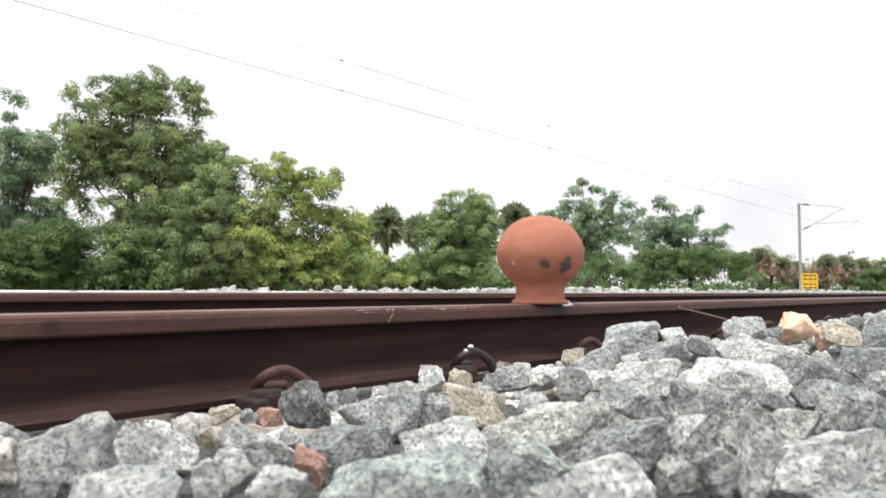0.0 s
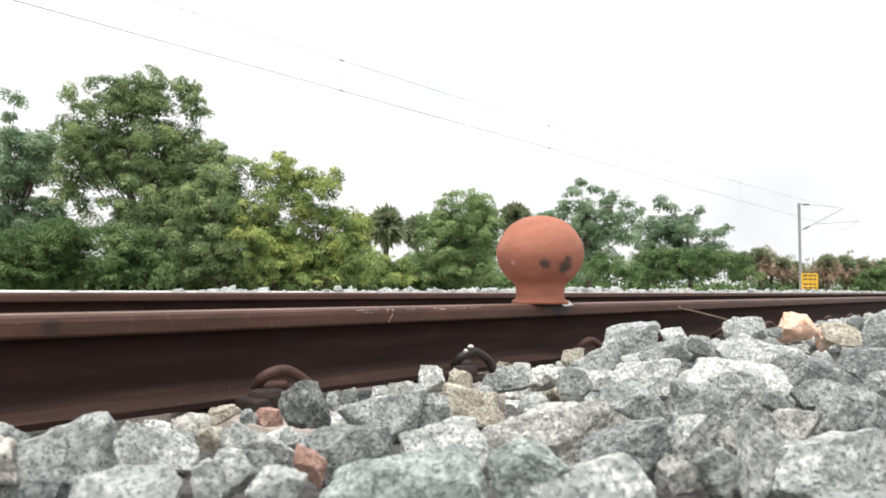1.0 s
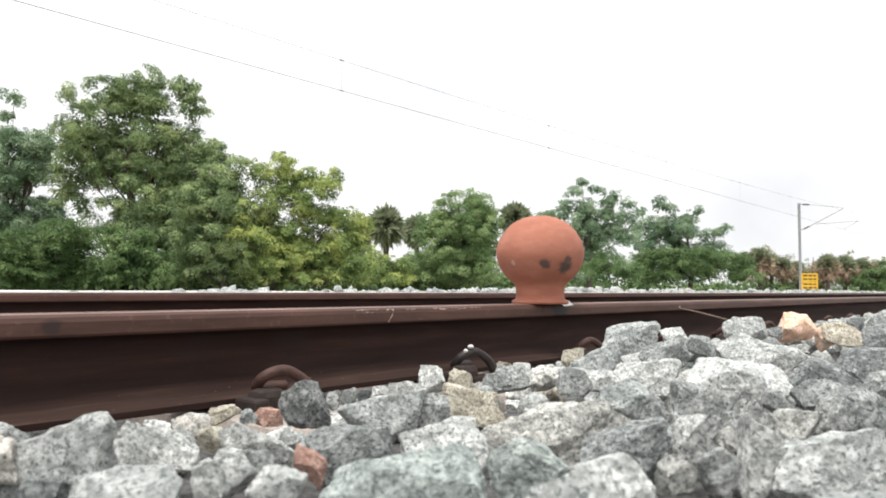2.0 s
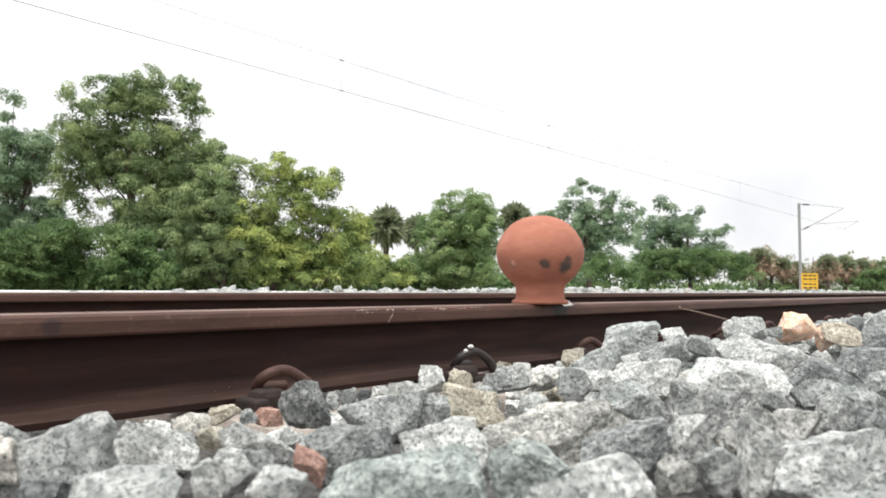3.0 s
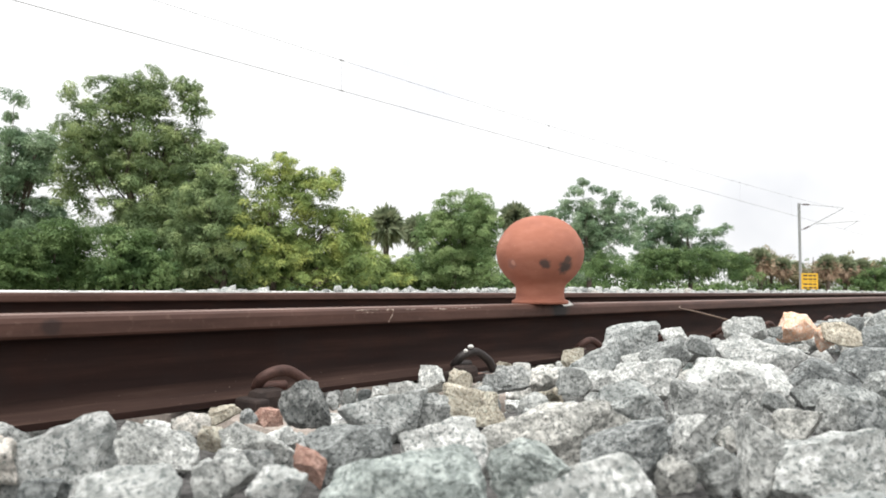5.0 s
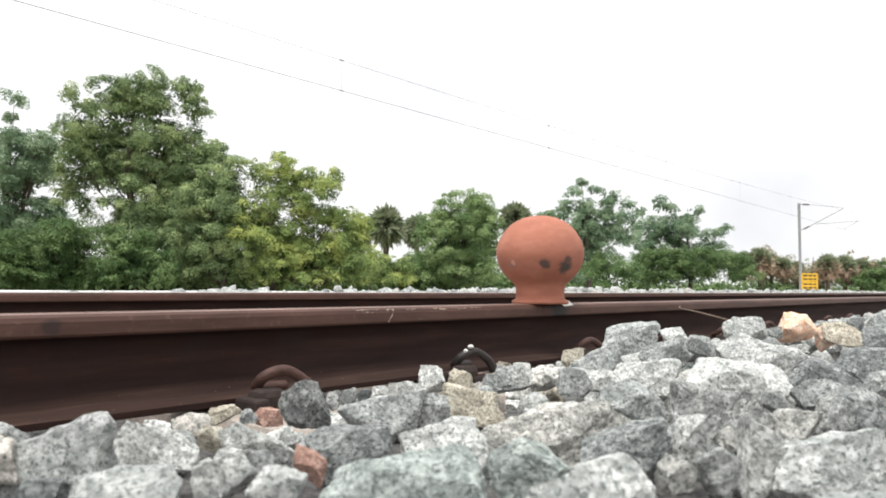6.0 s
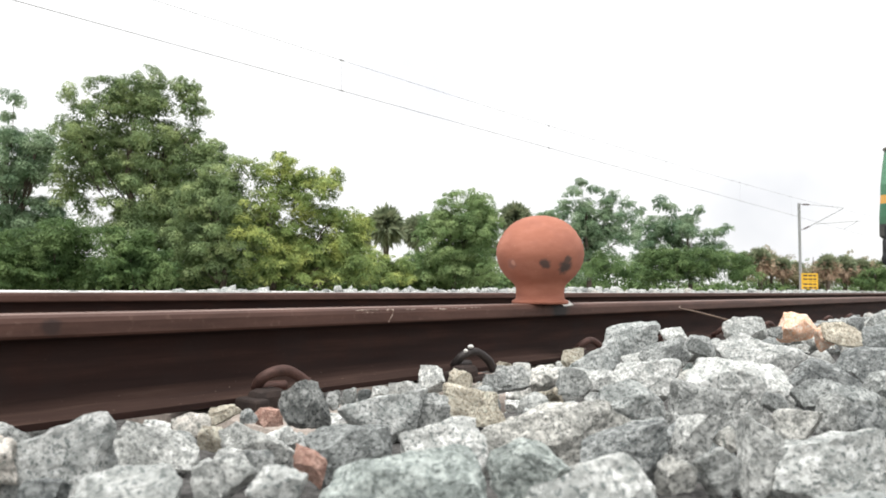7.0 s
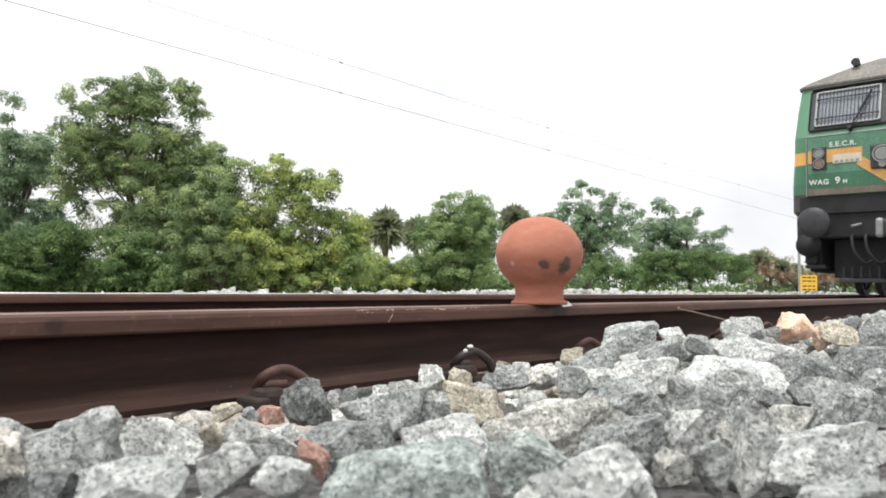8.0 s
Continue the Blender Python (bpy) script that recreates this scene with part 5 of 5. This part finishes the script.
laid_stone(1.942, 0.523, 0.122, 0.103, 0.071, 0.088, -6, 'orange', 3)
laid_stone(1.787, 0.424, 0.112, 0.064, 0.046, 0.059, -42, 'orange', 15)
laid_stone(1.795, 0.396, 0.118, 0.093, 0.056, 0.058, -10, 'tan', 10)
laid_stone(1.630, 0.288, 0.114, 0.092, 0.061, 0.073, 6, 'pale', 11)
laid_stone(2.325, 0.388, 0.126, 0.119, 0.073, 0.080, 0, 'grey', 12)
laid_stone(2.426, 0.490, 0.120, 0.060, 0.038, 0.044, 0, 'dark', 13)
laid_stone(1.816, 0.536, 0.114, 0.042, 0.029, 0.036, 0, 'pale', 14)
laid_stone(0.954, 0.522, 0.078, 0.056, 0.036, 0.040, 0, 'grey', 16)
laid_stone(0.862, 0.257, 0.086, 0.045, 0.027, 0.028, -14, 'grey', 17)
laid_stone(0.685, 0.332, 0.065, 0.062, 0.037, 0.038, 14, 'grey', 18)
laid_stone(0.475, 0.265, 0.078, 0.045, 0.027, 0.028, 10, 'grey', 19)
laid_stone(0.184, 0.604, 0.086, 0.054, 0.036, 0.042, 12, 'pale', 9)
laid_stone(0.249, 0.781, 0.064, 0.066, 0.040, 0.041, 6, 'grey', 12)
laid_stone(0.307, 0.480, 0.082, 0.027, 0.019, 0.024, 10, 'grey', 13)
laid_stone(0.484, 0.210, 0.085, 0.033, 0.025, 0.034, -8, 'grey', 6)
# stones under and between those, and on over the near shoulder
rnd = random.Random(11)
single, rest = 0, []
spots = []
for i in range(6500):
    x, y = rnd.uniform(-1.6, 9.0), rnd.uniform(-1.6, 1.12)
    spots.append((x, y))
grid = {}
for x, y in spots:
    size = rnd.uniform(0.035, 0.068) if y < 0.85 else rnd.uniform(0.022, 0.045)
    if any((x - a) ** 2 + (y - c) ** 2 < (0.52 * (size + s)) ** 2 for gx0 in (-1, 0, 1) for gy0 in (-1, 0, 1) for a, c, s in grid.get((int(x * 10) + gx0, int(y * 10) + gy0), ())):
        continue
    if math.hypot(x, y) < 0.30 or (abs(y - 0.0) < 0.12 and abs(x) < 0.12):
        sink = 0.05
    else:
        sink = 0.0
    near_key = any((x - a) ** 2 + (y - c) ** 2 < (0.55 * s + 0.35 * size) ** 2 for a, c, s in laid_at)
    ahead = x * math.cos(HEADING) + y * math.sin(HEADING)
    across = x * math.sin(HEADING) - y * math.cos(HEADING)
    in_front = 0.0 < ahead < 1.35 and abs(across) < 0.66 * ahead + 0.05
    if near_key and in_front:
        continue
    if near_key or in_front:
        sink += 0.04
    grid.setdefault((int(x * 10), int(y * 10)), []).append((x, y, size))
    z = float(bed_height(np.float64(x), np.float64(y))) - sink + rnd.uniform(-0.008, 0.014) * (1 if not in_front else 0.3)
    tone = rnd.choice(("pale", "grey", "grey", "pale", "dark", "green", "grey", "pale", "tan" if rnd.random() < 0.35 else "grey"))
    if single < 225 and -0.3 < x < 3.6 and y > 0.05:
        single += 1
        stone_part(x, y, z, size * rnd.uniform(1.0, 1.4), size, size * rnd.uniform(0.6, 0.9), rnd.uniform(0, 180), rnd.uniform(-25, 25), rnd.uniform(-25, 25), tone, 20 + rnd.randrange(16))
    else:
        rest.append((x, y, z, size))


def low_stone(seed, level):
    b = crushed(seed, level, 0.5)
    v = np.array([q.co[:] for q in b.verts])
    b.verts.index_update()
    f = np.array([[q.index for q in p.verts] for p in b.faces])
    b.free()
    return v, f


LOW = {2: [low_stone(300 + s, 2) for s in range(8)], 1: [low_stone(320 + s, 1) for s in range(8)]}


def heap(name, places, label, level):
    """Many stones in one mesh: x, y, z, size."""
    g = np.random.default_rng(77)
    vs, fs, n = [], [], 0
    for x, y, z, s in places:
        v, f = LOW[level][g.integers(8)]
        m3 = np.array(Euler(g.uniform(-3.1, 3.1, 3).tolist()).to_matrix())
        vs.append((v * s * g.uniform(0.75, 1.25, 3)) @ m3.T + (x, y, z))
        fs.append(f + n)
        n += len(v)
    return tagged(raw(name, np.concatenate(vs), np.concatenate(fs), BALLAST, ballast), label, kind="stuff")


chips = []
for i in range(170):
    x, y = rnd.uniform(0.95, 2.1), rnd.uniform(1.03, 1.165)
    chips.append((x, y, float(bed_height(np.float64(x), np.float64(y))) + rnd.uniform(0.004, 0.016), rnd.uniform(0.016, 0.034)))
heap("stone_chips", chips, "small dark chips of ballast along the rail foot", 1)
heap("loose_stones", [q for q in rest if q[0] < 4.5 and q[1] > -0.3], "loose grey ballast stones", 2)
places = [q for q in rest if not (q[0] < 4.5 and q[1] > -0.3)]


def strew(count, x0, x1, crowd, y0, y1, sink, small, large, lump=0.0):
    """Stones over a stretch of the bed; crowd above 1 gathers them towards x0."""
    for i in range(count):
        x, y = x0 + (x1 - x0) * rnd.random() ** crowd, rnd.uniform(y0, y1)
        if 0.05 < x < 2.3 and 0.05 < y < 0.95:
            continue
        places.append((x, y, float(bed_height(np.float64(x), np.float64(y))) - sink + rnd.uniform(-0.016, 0.016) + lump * noise.noise((x * 1.3, y * 1.3, 4.0)), rnd.uniform(small, large)))


strew(4200, 1.0, 60.0, 1.9, 3.2, 6.3, 0.016, 0.055, 0.125, 0.055)
strew(1700, -6.0, 1.0, 1.0, 3.2, 6.2, 0.005, 0.04, 0.07)
strew(3800, -7.0, 30.0, 1.3, 1.38, 2.85, 0.004, 0.035, 0.065)
strew(1800, 9.0, 40.0, 1.5, -1.2, 1.12, 0.0, 0.035, 0.07)
strew(4600, -7.0, 11.0, 1.0, -2.9, 1.10, 0.034, 0.04, 0.08)
heap("far_stones", places, "pale ballast stones heaped round the rails", 1)

# ---- what moves ----
FRONT_AT_END, SPEED = 13.5, 7.35
AXLES = (2.0, 3.85, 5.7, 14.8, 16.65, 18.5)


def motions():
    rows = [(t / 2, pose(FRONT_AT_END + SPEED * (8 - t / 2), TRACK_Y, RAIL_HIGH + CANT / 2, 0.65, 0, 0)) for t in range(17)]
    walk(loco, rows)
    step = math.degrees(SPEED * 0.1 / 0.546)
    for wheelset, x in zip(wheelsets, AXLES):
        walk(wheelset, [(t / 10, pose(x, 0, 0.546, 0, -(step * t) % 360 - 360, 0)) for t in range(81)])
    for crown, tall, n in swaying:
        reach = 0.75 if tall > 3 else 0.5
        walk(crown, [(t / 2, pose(0, 0, 0, reach * math.sin(1.1 * t + n * 1.7) * 0.6, reach * (math.sin(0.55 * t + n) + 0.4 * math.sin(1.9 * t + 2 * n)) * 0.7, 0.4 * math.sin(0.8 * t + n))) for t in range(17)])


motions()
